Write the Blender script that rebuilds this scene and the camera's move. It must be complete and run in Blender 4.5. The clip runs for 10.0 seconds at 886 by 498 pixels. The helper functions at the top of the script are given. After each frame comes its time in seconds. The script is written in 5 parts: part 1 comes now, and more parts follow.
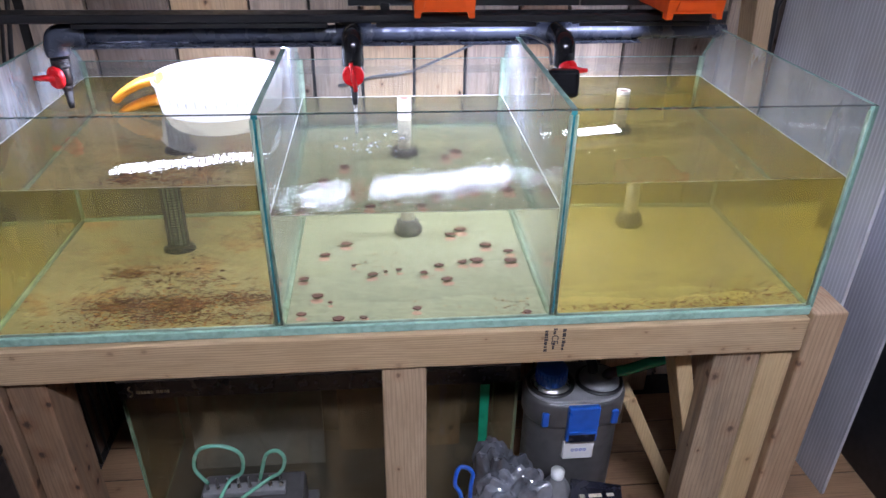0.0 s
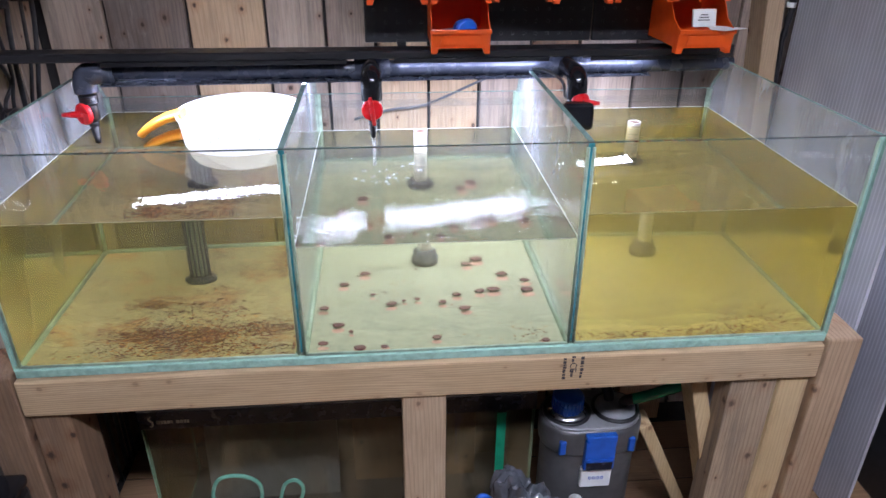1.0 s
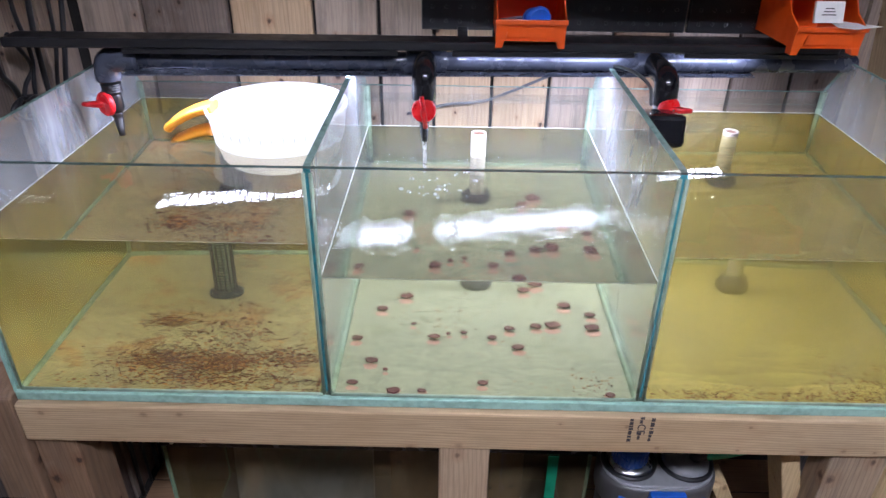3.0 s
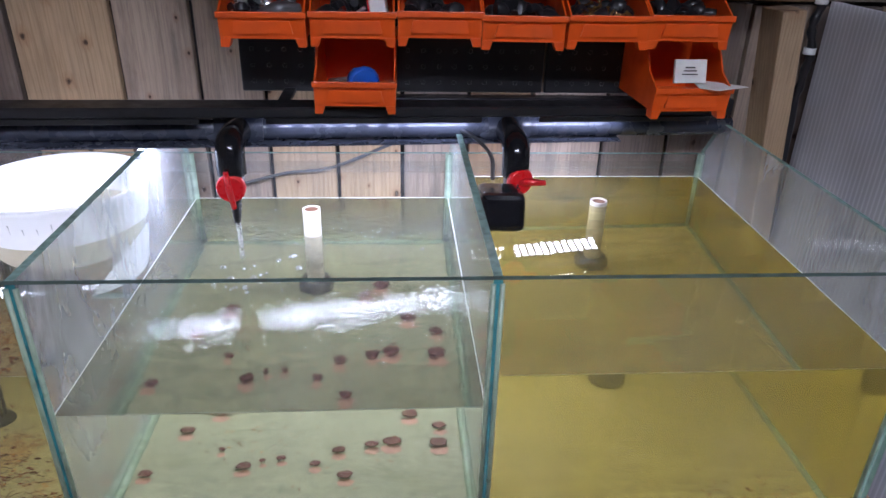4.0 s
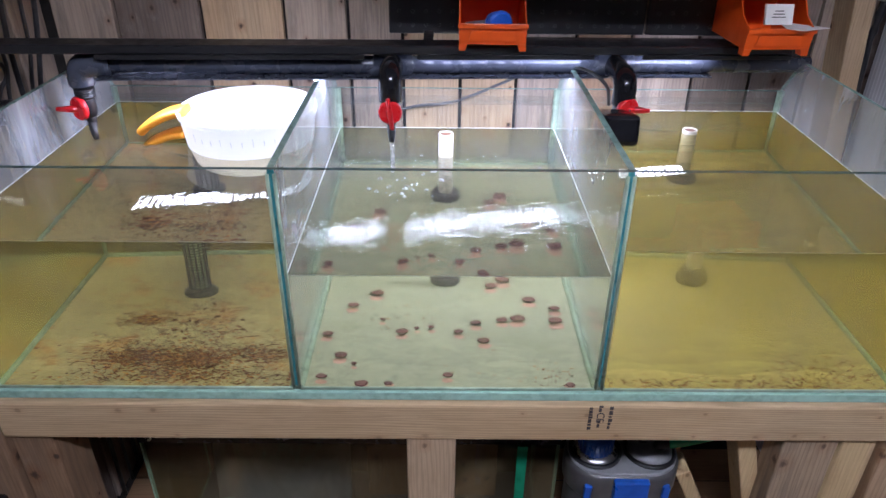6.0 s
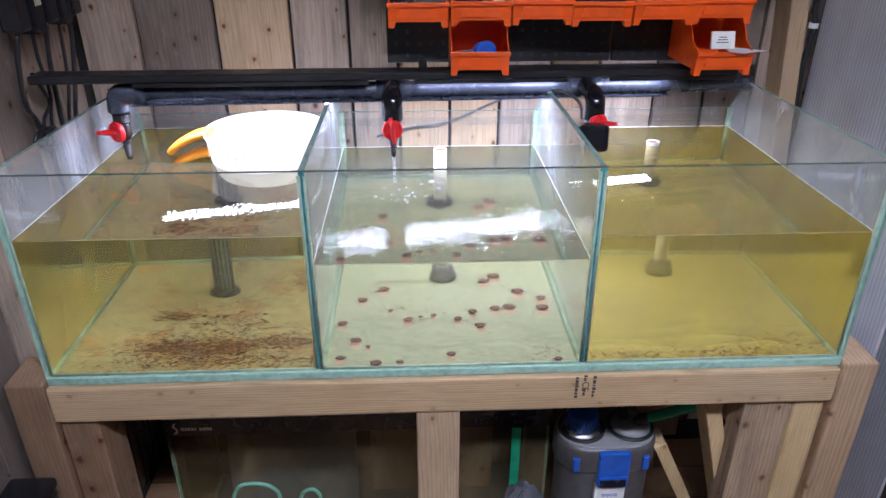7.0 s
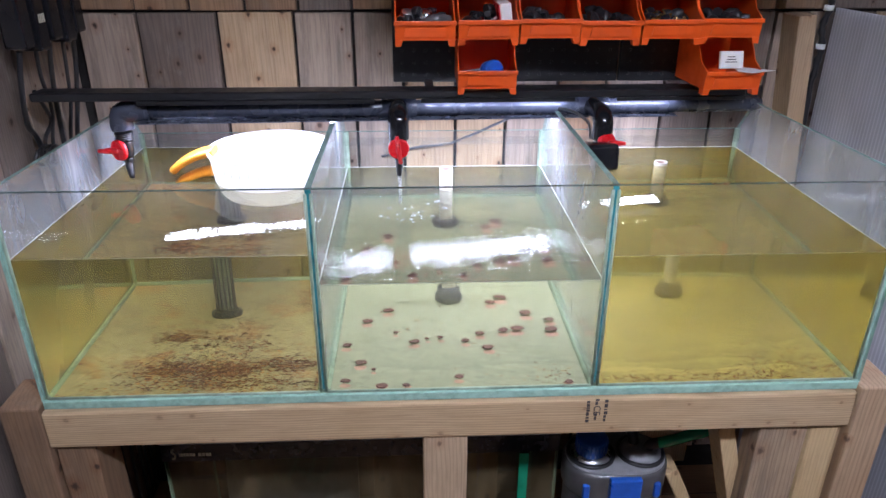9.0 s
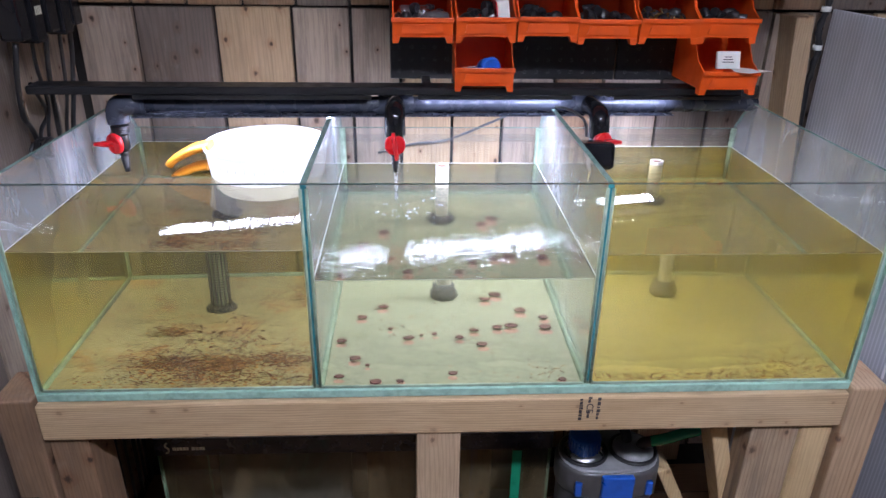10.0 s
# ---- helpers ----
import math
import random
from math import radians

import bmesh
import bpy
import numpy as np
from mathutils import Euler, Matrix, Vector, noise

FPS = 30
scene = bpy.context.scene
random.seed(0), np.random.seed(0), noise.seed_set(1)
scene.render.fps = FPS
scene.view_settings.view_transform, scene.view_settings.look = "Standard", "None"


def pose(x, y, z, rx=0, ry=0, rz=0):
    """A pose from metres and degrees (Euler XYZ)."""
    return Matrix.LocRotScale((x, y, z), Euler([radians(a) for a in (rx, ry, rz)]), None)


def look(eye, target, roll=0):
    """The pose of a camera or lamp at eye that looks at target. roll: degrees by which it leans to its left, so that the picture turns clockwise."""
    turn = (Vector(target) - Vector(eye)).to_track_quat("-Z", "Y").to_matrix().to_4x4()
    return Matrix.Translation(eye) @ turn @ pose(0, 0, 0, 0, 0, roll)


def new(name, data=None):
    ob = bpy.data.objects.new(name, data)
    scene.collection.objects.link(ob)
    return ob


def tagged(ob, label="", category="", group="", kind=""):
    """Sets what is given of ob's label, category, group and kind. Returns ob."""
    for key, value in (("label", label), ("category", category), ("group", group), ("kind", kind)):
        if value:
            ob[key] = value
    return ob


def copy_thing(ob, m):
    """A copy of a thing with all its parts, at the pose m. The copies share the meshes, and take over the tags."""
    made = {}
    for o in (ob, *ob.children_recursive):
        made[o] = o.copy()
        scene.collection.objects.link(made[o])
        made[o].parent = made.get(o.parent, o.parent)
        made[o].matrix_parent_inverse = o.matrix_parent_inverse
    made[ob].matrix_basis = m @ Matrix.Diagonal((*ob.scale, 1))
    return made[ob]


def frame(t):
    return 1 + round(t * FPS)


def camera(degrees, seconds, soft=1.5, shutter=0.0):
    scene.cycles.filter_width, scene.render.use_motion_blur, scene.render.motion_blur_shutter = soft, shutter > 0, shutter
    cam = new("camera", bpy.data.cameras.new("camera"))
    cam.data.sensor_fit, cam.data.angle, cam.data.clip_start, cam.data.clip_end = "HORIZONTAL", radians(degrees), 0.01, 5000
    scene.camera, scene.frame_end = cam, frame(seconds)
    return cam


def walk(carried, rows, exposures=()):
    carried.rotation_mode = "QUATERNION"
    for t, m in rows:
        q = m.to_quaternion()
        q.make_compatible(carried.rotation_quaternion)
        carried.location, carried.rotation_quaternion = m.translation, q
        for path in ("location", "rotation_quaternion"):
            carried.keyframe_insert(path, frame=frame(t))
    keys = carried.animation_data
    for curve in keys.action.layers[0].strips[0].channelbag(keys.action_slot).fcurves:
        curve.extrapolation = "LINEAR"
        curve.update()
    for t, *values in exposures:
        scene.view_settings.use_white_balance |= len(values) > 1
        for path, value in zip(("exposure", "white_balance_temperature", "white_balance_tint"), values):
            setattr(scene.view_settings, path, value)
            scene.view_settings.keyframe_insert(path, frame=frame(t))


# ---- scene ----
cam = camera(64.9, 10.0)
PATH = [
    (0, (0.705, -1.048, 1.379), (0.869, 0.682, 0.389), 0.9),
    (0.5, (0.683, -1.05, 1.385), (0.832, 0.697, 0.424), 0.4),
    (1, (0.672, -1.066, 1.393), (0.831, 0.704, 0.474), 0.4),
    (1.5, (0.674, -1.052, 1.392), (0.831, 0.718, 0.474), 0.7),
    (2, (0.652, -1.038, 1.389), (0.783, 0.718, 0.441), 1.4),
    (2.2, (0.639, -1.032, 1.376), (0.767, 0.712, 0.405), 1.6),
    (3.3, (0.746, -0.769, 1.402), (0.626, 0.958, 0.4), 0.8),
    (3.5, (0.779, -0.724, 1.395), (0.607, 1.059, 0.506), 1.3),
    (4, (0.905, -0.64, 1.385), (1.038, 1.142, 0.486), 1.5),
    (4.5, (0.988, -0.647, 1.391), (1.416, 1.072, 0.462), 2.1),
    (5, (0.954, -0.674, 1.379), (1.227, 1.058, 0.416), 3.9),
    (5.5, (0.848, -0.767, 1.394), (0.858, 0.978, 0.417), 2.1),
    (5.7, (0.801, -0.811, 1.412), (0.785, 0.914, 0.399), 0.7),
    (6.8, (0.687, -1.069, 1.414), (0.778, 0.706, 0.496), 0.9),
    (7, (0.696, -1.083, 1.428), (0.773, 0.699, 0.525), -0.0),
    (7.5, (0.678, -1.084, 1.412), (0.746, 0.726, 0.564), 0.7),
    (8, (0.682, -1.075, 1.421), (0.736, 0.735, 0.572), 0.9),
    (8.5, (0.677, -1.064, 1.409), (0.727, 0.754, 0.577), 0.8),
    (9, (0.677, -1.062, 1.409), (0.763, 0.751, 0.568), 0.2),
    (9.5, (0.684, -1.067, 1.406), (0.769, 0.747, 0.568), 0.4),
    (10, (0.681, -1.064, 1.409), (0.775, 0.745, 0.561), 0.9),
]
STOPS = [(0, -0.04), (1.0, 0.08), (2.2, 0.06), (3.3, -0.15), (3.6, -0.4), (4.05, -0.5), (4.3, -0.25), (4.5, 0.08), (4.9, 0.25), (5.1, 0.15), (5.35, -0.35), (5.6, -0.4), (6.8, 0.02), (10, 0)]
walk(cam, [(t, look(eye, target, roll)) for t, eye, target, roll in PATH], STOPS)

# ---- world, lights, exposure ----
world = bpy.data.worlds.new("world")
scene.world = world
world.use_nodes = True
world.node_tree.nodes["Background"].inputs[0].default_value = (0.55, 0.6, 0.75, 1)
world.node_tree.nodes["Background"].inputs[1].default_value = 0.055
scene.cycles.transparent_max_bounces = 24
scene.cycles.max_bounces = 12
scene.cycles.transmission_bounces = 10
LED_STRENGTH = 56.0
PANEL_STRENGTH = 108.0

# ---- sizes ----
W, D, Z0 = 1.524, 0.664, 0.613           # tank width, depth, underside height
ZF, ZB = 1.025, 0.94                    # top of the front and side panes, top of the back pane
X1, X2 = 0.508, 1.014                   # the two dividers
WL, WM, WR = 0.904, 0.847, 0.892        # water levels
WALL = 0.682                            # face of the plank wall
FL = -0.12                              # the floor
LEFT = -0.115                           # face of the side wall


# ---- materials ----
def nodes(name):
    m = bpy.data.materials.new(name)
    m.use_nodes = True
    nt = m.node_tree
    return m, nt, nt.nodes["Principled BSDF"], nt.nodes["Material Output"]


def mixc(nt, a, b, fac, mode="MIX"):
    n = nt.nodes.new("ShaderNodeMix")
    n.data_type, n.blend_type = "RGBA", mode
    for sock, v in ((n.inputs[6], a), (n.inputs[7], b), (n.inputs[0], fac)):
        if isinstance(v, bpy.types.NodeSocket):
            nt.links.new(v, sock)
        else:
            sock.default_value = (*v, 1) if isinstance(v, tuple) else v
    return n.outputs[2]


def coords(nt, scale=(1, 1, 1), shuffle=True):
    tc = nt.nodes.new("ShaderNodeTexCoord")
    mp = nt.nodes.new("ShaderNodeMapping")
    mp.inputs["Scale"].default_value = scale
    out = tc.outputs["Object"]
    if shuffle:
        oi = nt.nodes.new("ShaderNodeObjectInfo")
        mul = nt.nodes.new("ShaderNodeVectorMath")
        mul.operation = "MULTIPLY_ADD"
        mul.inputs[1].default_value = (7.3, 5.1, 9.7)
        nt.links.new(oi.outputs["Random"], mul.inputs[0])
        nt.links.new(out, mul.inputs[2])
        out = mul.outputs[0]
    nt.links.new(out, mp.inputs["Vector"])
    return mp.outputs[0]


def noise_tex(nt, vec, scale, detail=4, rough=0.55, distort=0.0):
    n = nt.nodes.new("ShaderNodeTexNoise")
    n.inputs["Scale"].default_value, n.inputs["Detail"].default_value = scale, detail
    n.inputs["Roughness"].default_value, n.inputs["Distortion"].default_value = rough, distort
    nt.links.new(vec, n.inputs["Vector"])
    return n.outputs["Fac"]


def ramp(nt, fac, *stops):
    n = nt.nodes.new("ShaderNodeValToRGB")
    el = n.color_ramp.elements
    while len(el) < len(stops):
        el.new(0.5)
    for e, (p, c) in zip(el, stops):
        e.position, e.color = p, ((*c, 1) if isinstance(c, tuple) else (c, c, c, 1))
    nt.links.new(fac, n.inputs[0])
    return n.outputs[0]


def bump(nt, height, strength, distance, bsdf):
    n = nt.nodes.new("ShaderNodeBump")
    n.inputs["Strength"].default_value, n.inputs["Distance"].default_value = strength, distance
    nt.links.new(height, n.inputs["Height"])
    nt.links.new(n.outputs[0], bsdf.inputs["Normal"])


def math_node(nt, op, a, b=None):
    n = nt.nodes.new("ShaderNodeMath")
    n.operation = op
    for sock, v in zip(n.inputs, (a, b)):
        if isinstance(v, bpy.types.NodeSocket):
            nt.links.new(v, sock)
        elif v is not None:
            sock.default_value = v
    return n.outputs[0]


def wood(name, light, dark, grain="z", rough=0.75, ring=0.0055, lined=0.45, knots=0.5, knot_size=0.0075, soiled=0.4, varied=0.25, weather=0.0, rare=0.66):
    """Sawn timber: growth rings cut along the log, fine fibres, knots with a reddish halo, blotches; boards differ a little."""
    m, nt, b, _ = nodes(name)
    ax = "xyz".index(grain)
    tc = nt.nodes.new("ShaderNodeTexCoord")
    oi = nt.nodes.new("ShaderNodeObjectInfo")
    off = nt.nodes.new("ShaderNodeVectorMath")
    off.operation = "MULTIPLY_ADD"
    off.inputs[1].default_value = [5.7 if k == ax else (0.23, 0.31, 0.27)[k] for k in range(3)]
    nt.links.new(oi.outputs["Random"], off.inputs[0])
    nt.links.new(tc.outputs["Object"], off.inputs[2])

    def along(k):
        mp = nt.nodes.new("ShaderNodeMapping")
        mp.inputs["Scale"].default_value = [k if q == ax else 1 for q in range(3)]
        nt.links.new(off.outputs[0], mp.inputs["Vector"])
        return mp.outputs[0]
    # knots, one in some cells of a flat pattern
    sp = nt.nodes.new("ShaderNodeSeparateXYZ")
    nt.links.new(along(0.8), sp.inputs[0])
    side = [k for k in range(3) if k != ax]
    cb = nt.nodes.new("ShaderNodeCombineXYZ")
    nt.links.new(math_node(nt, "ADD", sp.outputs[side[0]], sp.outputs[side[1]]), cb.inputs[0])
    nt.links.new(sp.outputs[ax], cb.inputs[1])
    vo = nt.nodes.new("ShaderNodeTexVoronoi")
    vo.voronoi_dimensions = "2D"
    vo.inputs["Scale"].default_value = 17.0
    nt.links.new(cb.outputs[0], vo.inputs["Vector"])
    cell = nt.nodes.new("ShaderNodeSeparateColor")
    nt.links.new(vo.outputs["Color"], cell.inputs[0])
    has = ramp(nt, cell.outputs[0], (rare, 0.0), (rare + 0.02, 1.0))
    size = knot_size * 17
    ragged = math_node(nt, "MULTIPLY", noise_tex(nt, along(0.6), 160, 3, 0.6), size * 0.9)
    dist = math_node(nt, "ADD", math_node(nt, "DIVIDE", vo.outputs["Distance"], math_node(nt, "ADD", cell.outputs[1], 0.45)), ragged)
    core = math_node(nt, "MULTIPLY", ramp(nt, dist, (size * 0.75, knots), (size * 1.25, 0.0)), has)
    halo = math_node(nt, "MULTIPLY", ramp(nt, dist, (size * 1.0, 0.5 * knots), (size * 2.8, 0.0)), has)
    # growth rings bend round the knots
    wob = noise_tex(nt, along(0.12), 9, 3, 0.5)
    flat = nt.nodes.new("ShaderNodeVectorMath")
    flat.operation = "LENGTH"
    nt.links.new(along(0.015), flat.inputs[0])
    rad = math_node(nt, "ADD", math_node(nt, "ADD", flat.outputs["Value"], math_node(nt, "MULTIPLY", wob, 0.05)), math_node(nt, "MULTIPLY", halo, 0.006))
    wave = math_node(nt, "SINE", math_node(nt, "MULTIPLY", rad, 6.2832 / ring))
    fine = noise_tex(nt, along(0.03), 420, 3, 0.6)
    broad = noise_tex(nt, along(0.25), 11, 4, 0.6, 0.4)
    c = mixc(nt, light, dark, ramp(nt, broad, (0.3, 0.0), (0.72, 1.0)))
    c = mixc(nt, c, tuple(k * 0.55 for k in dark), ramp(nt, wave, (0.1, 0.0), (1.0, lined)))
    c = mixc(nt, c, tuple(k * 0.6 for k in dark), ramp(nt, fine, (0.48, 0.0), (0.72, 0.5)))
    c = mixc(nt, c, tuple(k * 0.62 for k in light), ramp(nt, oi.outputs["Random"], (0.1, 0.0), (0.95, varied)))
    blot = noise_tex(nt, along(0.5), 6, 5, 0.65)
    c = mixc(nt, c, (0.06, 0.045, 0.036), ramp(nt, blot, (0.5, 0.0), (0.78, soiled)))
    if weather:
        streak = noise_tex(nt, along(0.09), 34, 5, 0.7, 0.3)
        c = mixc(nt, c, (0.1, 0.085, 0.075), ramp(nt, streak, (0.47, 0.0), (0.66, weather)))
        c = mixc(nt, c, (0.36, 0.31, 0.27), ramp(nt, noise_tex(nt, along(0.4), 22, 5, 0.7), (0.56, 0.0), (0.74, weather * 0.6)))
    c = mixc(nt, c, (dark[0] * 0.75, dark[1] * 0.5, dark[2] * 0.4), halo)
    c = mixc(nt, c, (0.035, 0.02, 0.013), core)
    nt.links.new(c, b.inputs["Base Color"])
    nt.links.new(ramp(nt, fine, (0.2, rough - 0.12), (0.8, min(1.0, rough + 0.12))), b.inputs["Roughness"])
    b.inputs["Specular IOR Level"].default_value = 0.3
    bump(nt, mixc(nt, fine, ramp(nt, wave, (0.0, 1.0), (1.0, 0.3)), 0.4), 0.45, 0.0015, b)
    return m


def plain(name, colour, rough=0.5, metal=0.0, spots=0.12, scale=40, bumpy=0.0, spec=0.5):
    """A painted or moulded surface with slight blotches, scuffs and uneven gloss."""
    m, nt, b, _ = nodes(name)
    v = coords(nt)
    n1, n2 = noise_tex(nt, v, scale, 4), noise_tex(nt, v, scale / 7, 2)
    c = mixc(nt, colour, tuple(k * (1 - 2.2 * spots) for k in colour), ramp(nt, n1, (0.42, 0.0), (0.75, 1.0)))
    c = mixc(nt, c, tuple(min(1, k * (1 + spots) + 0.01) for k in colour), ramp(nt, n2, (0.5, 0.0), (0.8, 0.7)))
    nt.links.new(c, b.inputs["Base Color"])
    nt.links.new(ramp(nt, n1, (0.3, max(0.02, rough - 0.1)), (0.8, min(1, rough + 0.12))), b.inputs["Roughness"])
    b.inputs["Metallic"].default_value = metal
    b.inputs["Specular IOR Level"].default_value = spec
    if bumpy:
        bump(nt, n1, bumpy, 0.002, b)
    return m


def emitter(name, colour, strength):
    m, nt, b, _ = nodes(name)
    b.inputs["Base Color"].default_value = (0.8, 0.8, 0.8, 1)
    b.inputs["Emission Color"].default_value = (*colour, 1)
    b.inputs["Emission Strength"].default_value = strength
    return m


def facing_gloss(nt, low=0.035):
    """Gloss of a thin sheet: a few per cent face on, rising towards grazing, the same from both sides."""
    lw = nt.nodes.new("ShaderNodeLayerWeight")
    pw = nt.nodes.new("ShaderNodeMath")
    pw.operation = "POWER"
    pw.inputs[1].default_value = 5.0
    nt.links.new(lw.outputs["Facing"], pw.inputs[0])
    ma = nt.nodes.new("ShaderNodeMath")
    ma.operation = "MULTIPLY_ADD"
    ma.inputs[1].default_value, ma.inputs[2].default_value = 0.9, low
    nt.links.new(pw.outputs[0], ma.inputs[0])
    return ma.outputs[0]


def pane_glass(name, tint, dirt=0.05, dirt_colour=(0.6, 0.62, 0.66), scale=5.0, least=0.12):
    """Thin sheet glass: clear, with Fresnel gloss and a film of smears."""
    m, nt, b, out = nodes(name)
    nt.nodes.remove(b)
    tr = nt.nodes.new("ShaderNodeBsdfTransparent")
    tr.inputs[0].default_value = (*tint, 1)
    gl = nt.nodes.new("ShaderNodeBsdfGlossy")
    gl.inputs["Roughness"].default_value = 0.02
    fr = facing_gloss(nt)
    di = nt.nodes.new("ShaderNodeBsdfDiffuse")
    di.inputs[0].default_value = (*dirt_colour, 1)
    v = coords(nt, (1, 1, 0.45), False)
    smear = noise_tex(nt, v, scale, 5, 0.65, 0.8)
    m1 = nt.nodes.new("ShaderNodeMixShader")
    nt.links.new(ramp(nt, smear, (0.45, dirt * least), (0.78, dirt)), m1.inputs[0])
    nt.links.new(tr.outputs[0], m1.inputs[1])
    nt.links.new(di.outputs[0], m1.inputs[2])
    m2 = nt.nodes.new("ShaderNodeMixShader")
    nt.links.new(fr, m2.inputs[0])
    nt.links.new(m1.outputs[0], m2.inputs[1])
    nt.links.new(gl.outputs[0], m2.inputs[2])
    nt.links.new(m2.outputs[0], out.inputs[0])
    return m


def water_mat(name, tint, murk_colour, murk, ripple=0.02, scale=14.0, cloud=2.5):
    """Water with its suspended matter: refracting, tinted, part of the light scattered by the murk."""
    m, nt, b, out = nodes(name)
    nt.nodes.remove(b)
    gl = nt.nodes.new("ShaderNodeBsdfGlass")
    gl.inputs["Color"].default_value = (*tint, 1)
    gl.inputs["IOR"].default_value = 1.333
    gl.inputs["Roughness"].default_value = 0.0
    v = coords(nt, (1, 1, 1), False)
    wv = noise_tex(nt, v, scale, 3, 0.6, 0.5)
    bp = nt.nodes.new("ShaderNodeBump")
    bp.inputs["Strength"].default_value, bp.inputs["Distance"].default_value = ripple, 0.01
    nt.links.new(wv, bp.inputs["Height"])
    nt.links.new(bp.outputs[0], gl.inputs["Normal"])
    di = nt.nodes.new("ShaderNodeBsdfDiffuse")
    tl = nt.nodes.new("ShaderNodeBsdfTranslucent")
    di.inputs[0].default_value = tl.inputs[0].default_value = (*murk_colour, 1)
    m0 = nt.nodes.new("ShaderNodeMixShader")
    m0.inputs[0].default_value = 0.6
    nt.links.new(di.outputs[0], m0.inputs[1])
    nt.links.new(tl.outputs[0], m0.inputs[2])
    m1 = nt.nodes.new("ShaderNodeMixShader")
    cl = noise_tex(nt, v, cloud, 3, 0.5)
    nt.links.new(ramp(nt, cl, (0.3, murk * 0.75), (0.7, min(1, murk * 1.25))), m1.inputs[0])
    nt.links.new(gl.outputs[0], m1.inputs[1])
    nt.links.new(m0.outputs[0], m1.inputs[2])
    nt.links.new(m1.outputs[0], out.inputs[0])
    return m


def surface_mat(name, tint, film, cover, ripple, scale):
    """The water's upper face: darkened by tint, glare painted with a pale cover, rippled, with real water's gloss."""
    m, nt, b, out = nodes(name)
    nt.nodes.remove(b)
    rf = nt.nodes.new("ShaderNodeBsdfRefraction")
    rf.inputs["Color"].default_value, rf.inputs["IOR"].default_value, rf.inputs["Roughness"].default_value = (*tint, 1), 1.333, 0.0
    gl = nt.nodes.new("ShaderNodeBsdfGlossy")
    gl.inputs["Roughness"].default_value = 0.015
    fr = nt.nodes.new("ShaderNodeFresnel")
    fr.inputs[0].default_value = 1.333
    v = coords(nt, (1, 1, 1), False)
    h1, h2 = noise_tex(nt, v, scale, 3, 0.6, 0.5), noise_tex(nt, v, scale * 5, 2, 0.5)
    bp = nt.nodes.new("ShaderNodeBump")
    bp.inputs["Strength"].default_value, bp.inputs["Distance"].default_value = ripple, 0.01
    nt.links.new(mixc(nt, h1, h2, 0.2), bp.inputs["Height"])
    for n in (rf, gl, fr):
        nt.links.new(bp.outputs[0], n.inputs["Normal"])
    # pale diffuse cover paints glare on the surface
    di = nt.nodes.new("ShaderNodeBsdfDiffuse")
    di.inputs[0].default_value = (*film, 1)
    m0, m1 = nt.nodes.new("ShaderNodeMixShader"), nt.nodes.new("ShaderNodeMixShader")
    nt.links.new(ramp(nt, noise_tex(nt, v, 7, 5, 0.65), (0.35, cover * 0.4), (0.7, cover)), m0.inputs[0])
    nt.links.new(rf.outputs[0], m0.inputs[1])
    nt.links.new(di.outputs[0], m0.inputs[2])
    nt.links.new(fr.outputs[0], m1.inputs[0])
    nt.links.new(m0.outputs[0], m1.inputs[1])
    nt.links.new(gl.outputs[0], m1.inputs[2])
    nt.links.new(m1.outputs[0], out.inputs[0])
    return m


def stained(name, base, stain, cover, scale, stain2=None, rough=0.7, fine=60):
    """A flat bottom with settled dirt in patches."""
    m, nt, b, _ = nodes(name)
    v = coords(nt, (1, 1, 1), False)
    big, small = noise_tex(nt, v, scale, 4, 0.62, 0.5), noise_tex(nt, v, fine, 5, 0.7, 1.0)
    c = mixc(nt, base, tuple(k * 0.66 for k in base), ramp(nt, small, (0.42, 0.0), (0.68, 1.0)))
    c = mixc(nt, c, tuple(min(1, k * 1.35) for k in base), ramp(nt, noise_tex(nt, v, fine * 4, 3, 0.7), (0.58, 0.0), (0.7, 0.8)))
    c = mixc(nt, c, stain, ramp(nt, big, (cover, 0.0), (min(1, cover + 0.17), 0.75)))
    if stain2:
        mask = nt.nodes.new("ShaderNodeMath")
        mask.operation = "MULTIPLY"
        nt.links.new(ramp(nt, big, (cover - 0.04, 0.0), (cover + 0.08, 1.0)), mask.inputs[0])
        nt.links.new(ramp(nt, small, (0.52, 0.0), (0.62, 1.0)), mask.inputs[1])
        c = mixc(nt, c, stain2, mask.outputs[0])
    nt.links.new(c, b.inputs["Base Color"])
    b.inputs["Roughness"].default_value = rough
    bump(nt, small, 0.3, 0.002, b)
    return m


M = {}
M["plank"] = wood("weathered_plank", (0.41, 0.32, 0.25), (0.28, 0.21, 0.165), "z", 0.8, 0.007, 0.22, 0.95, 0.007, 0.7, 0.3, 0.6, 0.46)
M["tan_plank"] = wood("tan_plank", (0.5, 0.355, 0.225), (0.36, 0.25, 0.15), "z", 0.78, 0.006, 0.3, 0.9, 0.0065, 0.35, 0.1, 0.2, 0.46)
M["dark_plank"] = wood("greyed_plank", (0.2, 0.155, 0.13), (0.13, 0.098, 0.08), "z", 0.85, 0.0065, 0.35, 0.95, 0.008, 0.6, 0.2, 0.6, 0.46)
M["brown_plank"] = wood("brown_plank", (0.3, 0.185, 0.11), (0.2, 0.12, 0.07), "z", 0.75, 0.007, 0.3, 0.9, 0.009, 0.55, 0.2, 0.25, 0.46)
